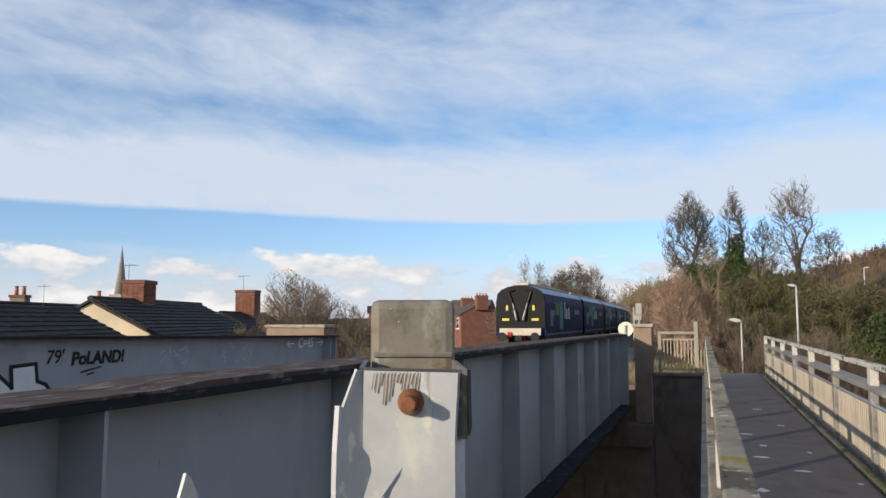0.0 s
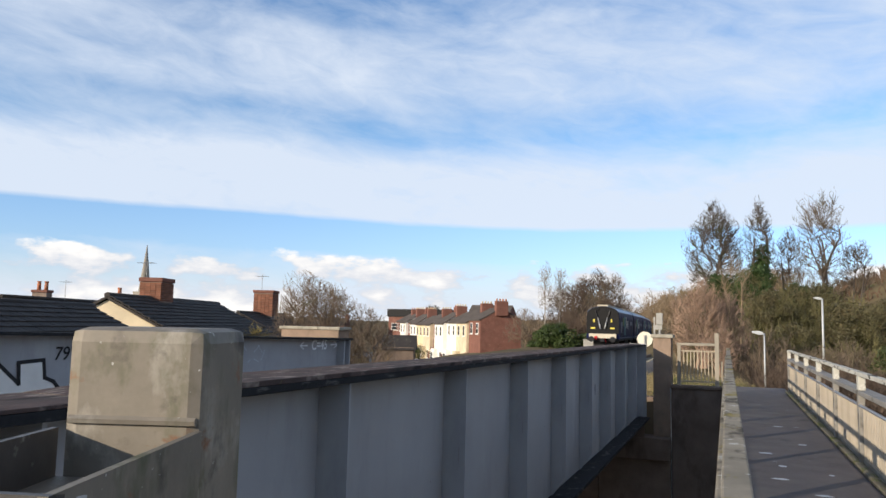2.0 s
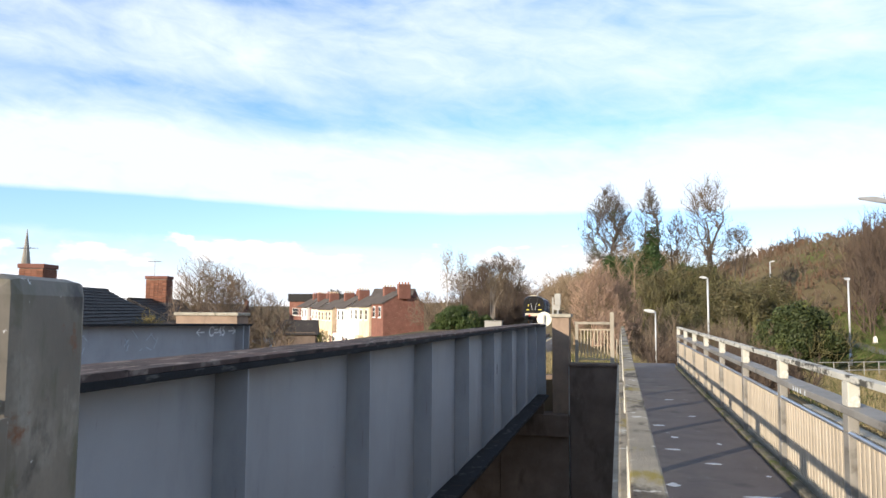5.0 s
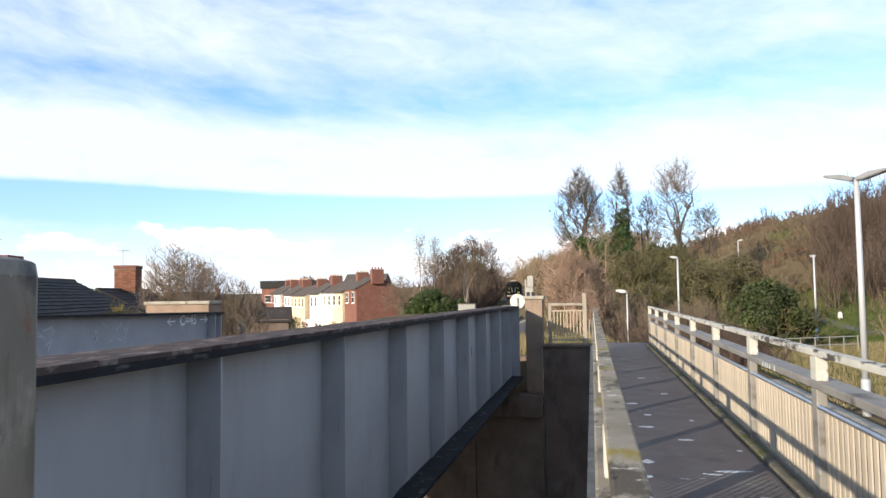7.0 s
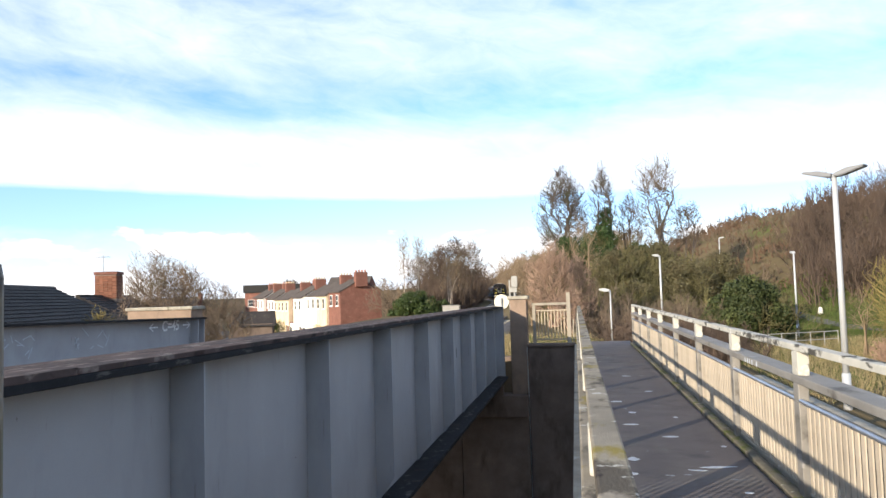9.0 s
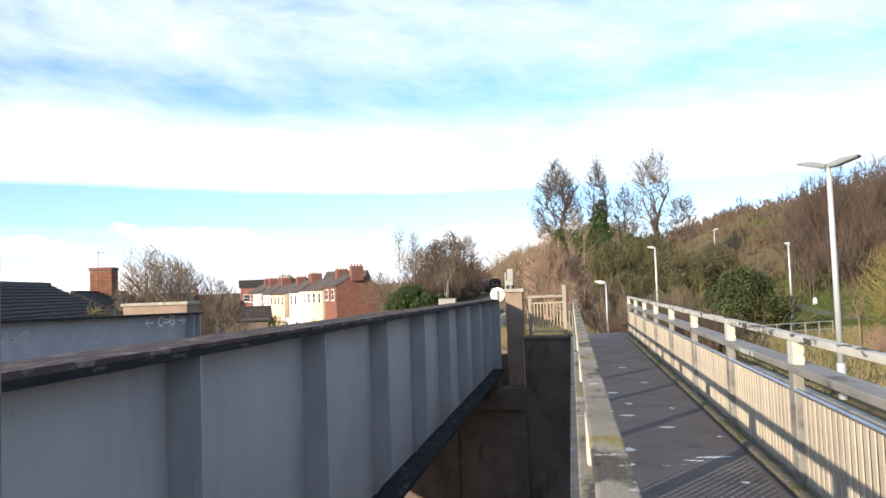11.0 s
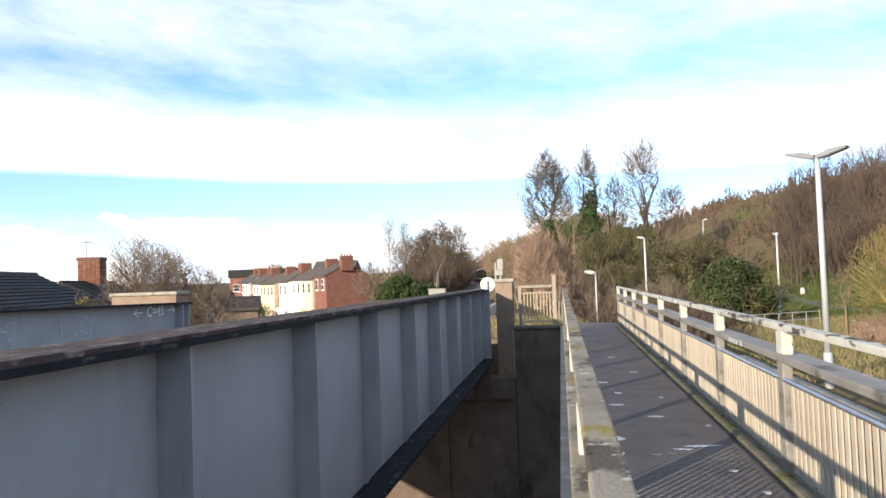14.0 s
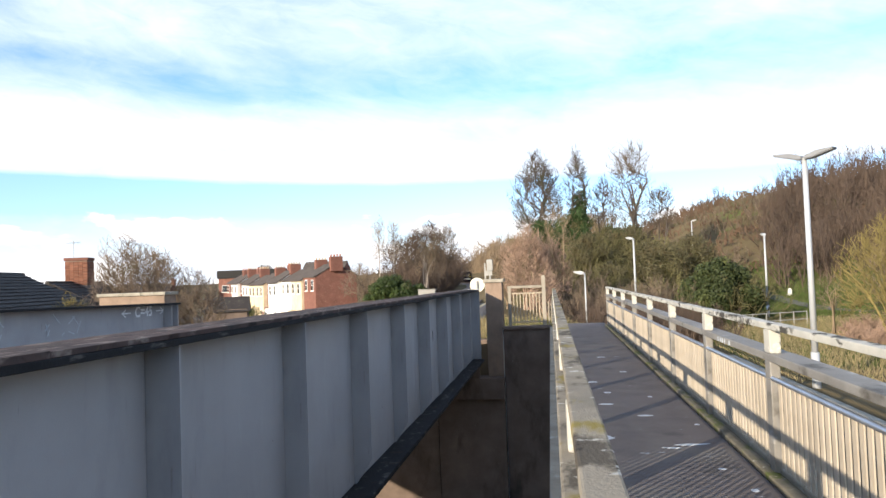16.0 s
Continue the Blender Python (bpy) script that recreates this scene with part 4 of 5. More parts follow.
# ---- trees and bushes ----
def crowned(rng, foot, centre, radii, counts, r, reach=(0.45, 0.78, 0.96, 1.0), stems=1, rise=0.45):
    """Sticks of a bare crown that fills an ellipsoid: limbs, branches and twigs, each springing from the nearest older one. Returns them order by order."""
    centre, radii = np.array(centre, float), np.array(radii, float)

    def spots(n, lo, hi):
        d = unit(rng.normal(0, 1, (n, 3)))
        d[:, 2] = np.where(d[:, 2] < -0.55, -d[:, 2], d[:, 2])
        lump = 1 + 0.10 * np.sin(5 * d[:, 0] + 3 * d[:, 2] + r * 90) + 0.08 * np.sin(7 * d[:, 1] + 4 * d[:, 2])
        return centre + d * radii * (lo + (hi - lo) * rng.random(n) ** 0.5)[:, None] * lump[:, None]

    P = np.array(foot, float) + rng.normal(0, 0.10 * radii[0] * (stems > 1), (stems, 3)) * [1, 1, 0]
    Q = centre + rng.normal(0, 0.42, (stems, 3)) * radii * [1, 1, 0.2] * (stems > 1) + [0, 0, 0.15 * radii[2]]
    orders, S, T = [], None, None
    for k, n in enumerate((stems,) + tuple(counts)):
        if k:
            Q = spots(n, (0.1, 0.3, 0.35, 0.4, 0.5)[k], reach[k - 1])
            d = np.linalg.norm(Q[:, None] - S[None], axis=2)
            least = (0, 0.5, 0.42, 0.30, 0.20)[k] * radii[0]
            cost = d + 2.5 * np.maximum(0, S[None, :, 2] - Q[:, None, 2] + rise * d) + 4.0 * np.maximum(0, least - d)
            i = cost.argmin(1)
            P, along = S[i], T[i]
        else:
            along = np.tile([[0, 0, 1.0]], (n, 1))
        ln = np.linalg.norm(Q - P, axis=1, keepdims=True)
        bow = 0.38 if k < 2 else 0.14
        mid = P + along * ln * bow + (Q - P) * (0.5 - 0.8 * bow) + rng.normal(0, 0.05, P.shape) * ln + [[0, 0, 1]] * ln * 0.04
        ts = np.linspace(0, 1, (7, 6, 5, 4, 3)[k])
        pts = [(1 - t) ** 2 * P + 2 * t * (1 - t) * mid + t * t * Q for t in ts]
        rk = r * (1.0, 0.42, 0.20, 0.11, 0.08)[k]
        orders.append([np.concatenate(x) for x in zip(*[(pts[j], pts[j + 1], np.full(n, rk * (1 - 0.6 * ts[j])), np.full(n, rk * (1 - 0.6 * ts[j + 1]))) for j in range(len(ts) - 1)])])
        S = np.concatenate(pts[1 if k else 3:])
        T = np.concatenate([unit(pts[j] - pts[j - 1]) for j in range(1 if k else 3, len(pts))])
    return orders


def domed_tree(name, label, x, y, top, rx, rz, seed, mat="bark", counts=(14, 110, 800, 2600), r=None, ivy=0.0, z=None, stems=1, cat="tree", limb="bark", fine=0.00017, group=""):
    """A bare tree whose crown is rx wide to each side and rz high above and below its middle; top: height of its tip."""
    rng = np.random.default_rng(seed)
    z = ground_z(x, y) - 0.3 if z is None else z
    th = thing(name, label, cat, pose(x, y, z), group)
    r = (top - z) * 0.014 if r is None else r
    od = crowned(rng, (0, 0, 0), (0, 0, top - z - rz), (rx, rx, rz), counts, r, stems=stems)
    thin = fine * math.hypot(x, y)
    for nm, pick, mm in (("trunk", od[:2], limb), ("crown", od[2:], mat)):
        p, q, a, b = [np.concatenate(v) for v in zip(*pick)]
        part(nm, segs_mesh(nm, p, q, np.maximum(a, thin), np.maximum(b, thin * 0.75), M[mm]), None, th)
    if ivy:
        n = int(ivy * 12)
        cs = [(rng.normal(0, 0.35), rng.normal(0, 0.3), ivy * k / n) for k in range(n)]
        part("ivy", leaf_cloud(rng, "ivy", cs, rng.uniform(0.25, 0.65, n), int(900 * ivy), 0.17, M["ivy"]), None, th, "dark ivy on the trunk")
    return th


def twig_bush(name, label, x, y, w, h, seed, mat, n=60, z=None, levels=None, thin=0.016, group="", cat="bush", kind=""):
    rng = np.random.default_rng(seed)
    z = ground_z(x, y) - 0.15 if z is None else z
    P = np.stack([rng.uniform(-w * 0.3, w * 0.3, n), rng.uniform(-w * 0.3, w * 0.3, n), np.zeros(n)], 1)
    D = unit(np.stack([P[:, 0] / w * 2.0, P[:, 1] / w * 2.0, np.ones(n)], 1) + rng.normal(0, 0.28, (n, 3)))
    L = h * 0.72 * (0.6 + 0.5 * rng.random(n))
    R = np.full(n, thin * 1.9)
    p, q, a, b = grow(rng, P, D, L, R, levels or [(6, 0.5, 0.55, 0.6, 0.2), (6, 0.6, 0.5, 0.65, 0.15), (4, 0.6, 0.5, 0.7, 0.2)], up=0.12, bend=0.2)
    a, b = np.maximum(a, thin * 0.5), np.maximum(b, thin * 0.4)
    ob = new(name, segs_mesh(name, p, q, a, b, M[mat]))
    ob.matrix_basis = pose(x, y, z)
    return tagged(ob, label, cat, group, kind)


def leafy_bush(name, label, x, y, w, h, seed, n=9000, size=0.16, mat="leaf", z=None, twigs="twig_olive", cat="bush"):
    rng = np.random.default_rng(seed)
    z = ground_z(x, y) - 0.1 if z is None else z
    th = thing(name, label, cat, pose(x, y, z))
    k = 46
    d = unit(rng.normal(0, 1, (k, 3)))
    c = [(u * w * 0.38, v * w * 0.36, h * (0.10 + 0.68 * abs(t))) for u, v, t in d]
    r = [rng.uniform(0.09, 0.17) * min(w, h * 1.4) for _ in range(k)]
    part("foliage", leaf_cloud(rng, "foliage", c, r, n, size, M[mat]), None, th)
    m = 26
    P = np.zeros((m, 3)) + rng.normal(0, w * 0.12, (m, 3)) * [1, 1, 0]
    p, q, a, b = grow(rng, P, unit(np.array([[0, 0, 0.8]]) + rng.normal(0, 0.6, (m, 3)) * [1, 1, 0.4]), np.full(m, h * 0.6), np.full(m, 0.035), [(7, 0.6, 0.6, 0.6, 0.3), (5, 0.6, 0.5, 0.6, 0.2)])
    part("branch", segs_mesh("branch", p, q, np.maximum(a, 0.012), np.maximum(b, 0.008), M[twigs]), None, th)
    return th


def thicket(name, label, spots, seed, mat, thin=0.02, stems=14, levels=None):
    """A wood of bare saplings and brambles as one mass. spots: (x, y, width, height)."""
    rng = np.random.default_rng(seed)
    Ps, Ds, Ls = [], [], []
    for x, y, w, h in spots:
        z = ground_z(x, y) - 0.2
        P = np.stack([x + rng.uniform(-w / 2, w / 2, stems), y + rng.uniform(-w / 2, w / 2, stems), np.full(stems, z)], 1)
        Ps.append(P)
        Ds.append(unit(np.array([[0, 0, 1.0]]) + rng.normal(0, 0.32, (stems, 3))))
        Ls.append(h * 0.75 * (0.5 + 0.6 * rng.random(stems)))
    P, D, L = np.concatenate(Ps), np.concatenate(Ds), np.concatenate(Ls)
    p, q, a, b = grow(rng, P, D, L, np.full(len(P), thin * 2.0), levels or [(6, 0.45, 0.5, 0.55, 0.15), (5, 0.55, 0.5, 0.65, 0.15)], up=0.2, bend=0.12)
    tagged(new(name, segs_mesh(name, p, q, np.maximum(a, thin * 0.7), np.maximum(b, thin * 0.5), M[mat])), label, "thicket", kind="stuff")


BIG = (20, 150, 800, 2100)
domed_tree("bare_tree", "tall bare tree with a broad round crown", -0.8, 76, 13.9, 2.9, 5.2, 11, "bark", BIG, 0.20, ivy=4.5, stems=3)
domed_tree("bare_tree", "tall bare tree with ivy-clad stems", 3.1, 77, 14.2, 1.55, 4.4, 12, "bark", (12, 80, 400, 900), 0.20, ivy=7.5, stems=2)
domed_tree("bare_tree", "tall bare tree with many upright limbs", 8.3, 78, 15.3, 2.5, 6.4, 13, "twig_mid", (20, 120, 520, 1100), 0.17, ivy=4.0, stems=5)
domed_tree("bare_tree", "slender bare tree on the slope", 5.7, 79, 11.6, 1.4, 3.4, 14, "twig_brown", (10, 60, 300, 900), 0.12, stems=2)
domed_tree("bare_tree", "slender bare tree on the slope", 11.6, 80, 10.6, 1.5, 3.0, 15, "twig_mid", (10, 60, 300, 900), 0.10, stems=3)
RED = (26, 220, 900, 1500)
domed_tree("ruddy_bush", "dense reddish-tan bare bush beside the railway", -1.25, 45, 4.5, 1.75, 2.7, 21, "twig_red", RED, 0.055, stems=14, cat="bush", limb="twig_red", fine=0.00024)
domed_tree("ruddy_bush", "reddish-tan bare bush beside the railway", 0.05, 46.5, 3.9, 1.3, 2.4, 22, "twig_red", (20, 150, 600, 900), 0.05, stems=10, cat="bush", limb="twig_tan", fine=0.00024)
domed_tree("ruddy_bush", "low reddish bare bush beside the railway", -2.5, 47, 2.7, 1.2, 1.7, 23, "twig_tan", (20, 130, 500, 700), 0.045, stems=10, cat="bush", limb="twig_tan", fine=0.00024)
domed_tree("ruddy_bush", "low reddish bare bush behind the railing", -0.3, 36, 1.9, 0.9, 1.25, 25, "twig_red", (16, 90, 300, 300), 0.035, stems=9, cat="bush", limb="twig_red", fine=0.00024)
domed_tree("young_tree", "leaning pale bare tree with forking limbs", 0.6, 52, 6.9, 1.6, 2.6, 24, "twig_tan", (9, 40, 150, 200), 0.075, stems=2, limb="twig_tan")
leafy_bush("evergreen_bush", "dense dark green evergreen bush by a path", 9.45, 44.5, 5.2, 4.3, 31, 44000, 0.135, z=-1.85)
leafy_bush("ivy_bush", "ivy-covered tree stump among bare trees", 5.9, 73, 3.0, 4.6, 32, 9000, 0.13, "ivy")
leafy_bush("ivy_bush", "dark ivy mass beneath the bare trees", 2.4, 69, 4.6, 6.4, 33, 14000, 0.13, "ivy")
leafy_bush("ivy_bush", "dark ivy mass beneath the bare trees", -0.4, 72, 4.0, 5.2, 47, 9000, 0.13, "ivy")
for x, y, w, h, sd in ((4.2, 56, 5, 4.2, 71), (8.4, 60, 5.5, 4.8, 72), (11.5, 64, 5, 4.4, 73), (6.5, 66, 5.5, 5.2, 74), (3.0, 62, 4.5, 4.6, 75), (13.5, 58, 4.5, 3.4, 76)):
    leafy_bush("scrub_bush", "olive-brown tangled bush on the slope", x, y, w, h, sd, 9000, 0.11, "olive_leaf")
leafy_bush("laurel_bush", "low bright green laurel bush beside the railway", -17.0, 80, 6.6, 4.0, 34, 18000, 0.20, "laurel", z=-1.7)
leafy_bush("laurel_bush", "low green laurel bush beside the railway", -14.2, 81, 3.0, 3.0, 35, 8000, 0.18, "laurel", z=-1.6)
domed_tree("yellow_bush", "sprawling olive-yellow bare bush", 12.5, 30.0, 3.5, 2.0, 2.6, 36, "twig_yellow", (22, 160, 700, 900), 0.055, stems=10, cat="bush", limb="twig_yellow", fine=0.00024)
domed_tree("yellow_bush", "sprawling bare bush with tan stems", 15.4, 34.0, 3.4, 2.4, 2.7, 37, "twig_tan", (22, 160, 700, 900), 0.055, stems=10, cat="bush", limb="twig_tan", fine=0.00024)
twig_bush("bramble", "low russet bramble patch on the verge", 11.6, 28.6, 3.4, 1.1, 39, "twig_red", 80, thin=0.011)
twig_bush("bramble", "low russet bramble patch on the verge", 13.2, 32.0, 4.0, 1.3, 40, "twig_red", 80, thin=0.011)
domed_tree("young_tree", "pale bare sapling on the grass", 11.4, 33.0, 1.6, 0.7, 1.4, 38, "twig_tan", (6, 26, 80, 60), 0.05, stems=4, limb="twig_tan")
HAW = (30, 260, 1100, 1900)
domed_tree("hawthorn", "broad tan bare hawthorn beyond the railway girder", -17.3, 30.0, 3.9, 2.5, 3.1, 41, "twig_haw", HAW, 0.075, z=-2.0, stems=9, limb="twig_tan", fine=0.00024)
domed_tree("hawthorn", "smaller tan bare hawthorn beyond the railway girder", -15.0, 30.6, 2.4, 1.5, 2.3, 42, "twig_haw", (20, 150, 600, 900), 0.06, z=-2.0, stems=6, limb="twig_tan", fine=0.00024)
domed_tree("hawthorn", "low bramble against a tiled roof", -18.6, 27.0, 1.5, 1.0, 1.7, 46, "twig_yellow", (20, 120, 400, 400), 0.045, z=-2.0, stems=8, cat="bush", limb="twig_yellow", fine=0.00024)
domed_tree("birch_tree", "slender pale birch beside the railway", -18.7, 82, 9.0, 0.95, 3.6, 43, "twig_pale", (9, 50, 200, 260), 0.10, z=-1.5, limb="twig_pale")
domed_tree("birch_tree", "slender pale birch beside the railway", -17.4, 84, 8.6, 1.0, 3.4, 44, "twig_pale", (9, 50, 200, 260), 0.09, z=-1.5, limb="twig_pale")
domed_tree("birch_tree", "pale many-stemmed young tree beside the railway", -14.6, 88, 6.4, 1.3, 3.0, 48, "twig_tan", (12, 60, 260, 400), 0.08, z=-1.5, stems=7, limb="twig_pale")
domed_tree("bare_bush", "thin brown bare bush before a brick gable", -21.4, 84, 3.8, 2.4, 2.6, 49, "twig_haw", (16, 80, 300, 500), 0.06, z=-2.5, stems=7, cat="bush", limb="twig_mid")
for i, (x, y, top, rx) in enumerate(((-22.0, 106, 7.6, 2.2), (-20.2, 112, 9.2, 2.6), (-17.4, 108, 10.0, 2.7), (-16.2, 116, 10.0, 2.6), (-18.6, 100, 7.8, 2.2), (-15.4, 100, 7.6, 1.6))):
    domed_tree("bare_tree", "brown bare tree of a railway-side wood", x, y, top, rx, 4.2, 90 + i, "twig_mid" if i % 2 else "twig_brown", (14, 100, 420, 800), 0.11, z=-1.5, stems=3, limb="twig_mid", group="railway-side trees")
domed_tree("bare_tree", "distant bare tree above the rooftops", -78, 200, 7.4, 2.6, 3.2, 45, "bark", (10, 60, 300, 500), 0.16, z=-3)

leafy_bush("conifer", "small dark cone-shaped conifer before the houses", -41.6, 100, 1.5, 3.6, 77, 3000, 0.14, "ivy", z=-3.9, cat="tree")
rnd = random.Random(8)
thicket("railway_wood", "brown leafless wood beside the railway", [(track_x(y) - (4.6 if y < 135 else 5.2) - rnd.uniform(0, 8), y, 3.4, rnd.uniform(3.2, 5.0) if y < 125 else rnd.uniform(6.5, 9.5)) for y in [94 + 2.0 * i for i in range(70)] for _ in (0, 1)], 51, "twig_brown", 0.03, 16)
thicket("railway_wood", "dull brown leafless wood beside the railway", [(track_x(y) + 9.5 + rnd.uniform(0, 12), y, 5, rnd.uniform(4.0, 7.0)) for y in [90 + 3.0 * i for i in range(12)] for _ in (0, 1)], 52, "twig_mid", 0.03, 14)
thicket("railway_wood", "distant pale leafless wood across the valley", [(track_x(y) + rnd.choice((-1, 1)) * rnd.uniform(9, 34), y, 9, rnd.uniform(8, 13)) for y in [240 + 6 * i for i in range(14)] for _ in range(6)], 53, "twig_tan", 0.07, 12)
thicket("railway_wood", "distant tan leafless wood where the line curves away", [(track_x(y) + rnd.uniform(9, 50), y, 8, rnd.uniform(8, 12)) for y in [262 + 5 * i for i in range(13)] for _ in range(6)], 60, "twig_tan", 0.06, 12)
thicket("hill_scrub", "brown leafless scrub on the hillside", [(rnd.uniform(10, 75), rnd.uniform(68, 150), 5, rnd.uniform(0.9, 2.2)) for _ in range(260)], 54, "twig_mid", 0.028, 12)
thicket("slope_scrub", "olive brambles and saplings on the slope", [(rnd.uniform(-1, 13), rnd.uniform(52, 80), 4, rnd.uniform(2.0, 3.4)) for _ in range(55)], 55, "twig_olive", 0.022, 18)
thicket("slope_scrub", "brown brambles beyond the footbridge", [(rnd.uniform(0.5, 8.5), rnd.uniform(44, 56), 3, rnd.uniform(1.6, 3.4)) for _ in range(50)], 56, "twig_mid", 0.018, 18)
thicket("slope_scrub", "dark brown brambles at the end of the footbridge", [(rnd.uniform(2.0, 6.0), rnd.uniform(30, 44), 2.2, rnd.uniform(1.1, 2.2)) for _ in range(60)], 59, "twig_brown", 0.012, 20)
thicket("bracken", "russet dead bracken on the hillside", [(rnd.uniform(12, 60), rnd.uniform(70, 140), 5, rnd.uniform(0.6, 1.2)) for _ in range(320)], 66, "bracken", 0.03, 14)
thicket("hill_wood", "bare brown trees along the hilltop", [(x, 132 - 0.55 * x + rnd.uniform(-4, 8), 4, rnd.uniform(1.8, 3.6) if x < 33 else rnd.uniform(3.4, 6.0)) for x in [14 + 2.0 * i for i in range(34)]], 57, "twig_brown", 0.03, 12)
thicket("hill_wood", "bare ruddy saplings on the hillside", [(0.29 * y + rnd.uniform(0, 20), y, 4, rnd.uniform(4.0, 6.2)) for y in [62 + 0.25 * i for i in range(120)]], 58, "twig_brown", 0.022, 10)

# grass: dry tufts and green blades on the verge
def blades(name, label, mat, seed, n, area, h):
    rng = np.random.default_rng(seed)
    x = rng.uniform(area[0], area[1], n)
    y = rng.uniform(area[2], area[3], n)
    z = np.array([ground_z(a, b) for a, b in zip(x, y)])
    P = np.stack([x, y, z - 0.02], 1)
    D = unit(np.array([[0, 0, 1.0]]) + rng.normal(0, 0.45, (n, 3)))
    Q = P + D * (h * (0.4 + 0.9 * rng.random(n)))[:, None]
    tagged(new(name, segs_mesh(name, P, Q, np.full(n, 0.012), np.full(n, 0.002), M[mat])), label, "grass", kind="stuff")


blades("grass", "short green grass on the verge", "grass", 61, 45000, (6.0, 24, 22, 62), 0.22)
blades("grass", "bright green grass beside the path", "lawn", 65, 42000, (14, 25, 51, 74), 0.26)
blades("dry_grass", "straw-coloured dead grass on the verge", "straw", 62, 26000, (6.0, 22, 20, 48), 0.34)
blades("dry_grass", "straw-coloured grass beside the railway", "straw", 63, 6000, (-6, 1.5, 25, 36), 0.4)
blades("grass", "green grass behind the abutment", "grass", 64, 5000, (-2, 1.5, 24.7, 33), 0.3)

# low railing beside the path
lr = thing("path_railing", "low thin metal railing beside the grass", "railing", pose(9.6, 41.0, -1.75, 0, 0, 28))
for z in (0.45, 0.85):
    part("bar", rods(((0, 0, z), (4.6, 0, z), 0.022), n=6), M["signal"], lr)
for i in range(6):
    part("post", rods(((0.92 * i, 0, -0.2), (0.92 * i, 0, 0.88), 0.025), n=6), M["signal"], lr)

# path up the grass
V, F = [], []
path_pts = [(20.0, 51.0), (18.5, 54.5), (17.3, 57.8), (16.5, 61.5), (15.6, 66.0), (14.4, 71.0)]
for i, (x, y) in enumerate(path_pts):
    for s in (-0.6, 0.6):
        V.append((x + s, y - s * 0.35, max(ground_z(x + s, y), ground_z(x, y)) + 0.06))
    if i:
        F.append((2 * i - 2, 2 * i - 1, 2 * i + 1, 2 * i))
tagged(new("path", raw_mesh("path", np.array(V), np.array(F), M["path"])), "grey asphalt footpath across the grass", "path", kind="structure")
bm = bmesh.new()
prism(bm, [(-0.15, 0), (0.15, 0), (0.12, 0.45), (0.03, 0.60), (-0.09, 0.52)], -0.10, 0.10)
solid("marker_stone", bm, M["white"], "small pale marker stone on the grass", "stone", pose(18.0, 60.5, ground_z(18.0, 60.5) - 0.05))


# ---- houses ----
def chimney(w, d, h, pots, name="chimney_stack", courses=True):
    """A brick stack with separate bricks on the two sides that show, oversailing top courses and pots; base at the origin."""
    th = thing(name, "weathered red brick chimney stack", "chimney")
    part("core", box(-w / 2 + 0.01, w / 2 - 0.01, -d / 2 + 0.01, d / 2 - 0.01, -0.6, h - 0.02), M["mortar"], th)
    part("top_course", box(-w / 2 - 0.05, w / 2 + 0.05, -d / 2 - 0.05, d / 2 + 0.05, h - 0.17, h, bev=0.02), M["brick"], th)
    for i in range(pots):
        x = -w / 2 + w * (i + 0.5) / pots
        part("chimney_pot", rods(((x, 0, h), (x, 0, h + 0.5), 0.13, 0.11), ((x, 0, h + 0.5), (x, 0, h + 0.56), 0.14, 0.14), n=12), M["terracotta"], th)
    if courses:
        me = mesh_of(box(-0.106, 0.106, -0.02, 0.03, 0.003, 0.066), "brick", M["brick_piece"])
        nc = int((h - 0.17) / 0.075)
        for c in range(nc):
            for side, length in ((0, w), (1, d)):
                n = max(1, int(length / 0.22))
                for k in range(n):
                    u = -length / 2 + length * (k + 0.5) / n
                    m = pose(u, -d / 2, c * 0.075) if side == 0 else pose(w / 2, u, c * 0.075, 0, 0, 90)
                    part("brick", me, None, th, m=m @ Matrix.Diagonal((length / n / 0.222, 1, 1, 1)))
    return th


def tiled_roof(th, L, run, rise, gap=0.29):
    """Both slopes of a gabled roof along x; the front one (towards -y) carries its tile courses. Local z = 0 at the eaves."""
    ang, sl = math.atan2(rise, run), math.hypot(run, rise)
    n = int(sl / gap)
    for s in (-1, 1):
        part("roof_slope", box(-L / 2, L / 2, 0, sl, -0.08, 0.0, m=pose(0, s * run, 0, 0, 0, 0 if s < 0 else 180) @ pose(0, 0, 0, math.degrees(ang))), M["tile"], th)
    me = mesh_of(box(-0.157, 0.157, -0.02, gap + 0.03, 0.0, 0.04, m=pose(0, 0, 0.035, -7)), "tile", M["tile"])
    m0 = pose(0, -run, 0) @ pose(0, 0, 0, math.degrees(ang))
    cols = int(L / 0.32)
    for c in range(n):
        for k in range(cols):
            part("tile", me, None, th, m=m0 @ pose(-L / 2 + 0.16 + 0.32 * k, c * gap, 0.012 + 0.004 * ((k * 7 + c * 3) % 3)))
    part("ridge", rods(((-L / 2, 0, rise + 0.02), (L / 2, 0, rise + 0.02), 0.11), n=8), M["tile"], th)


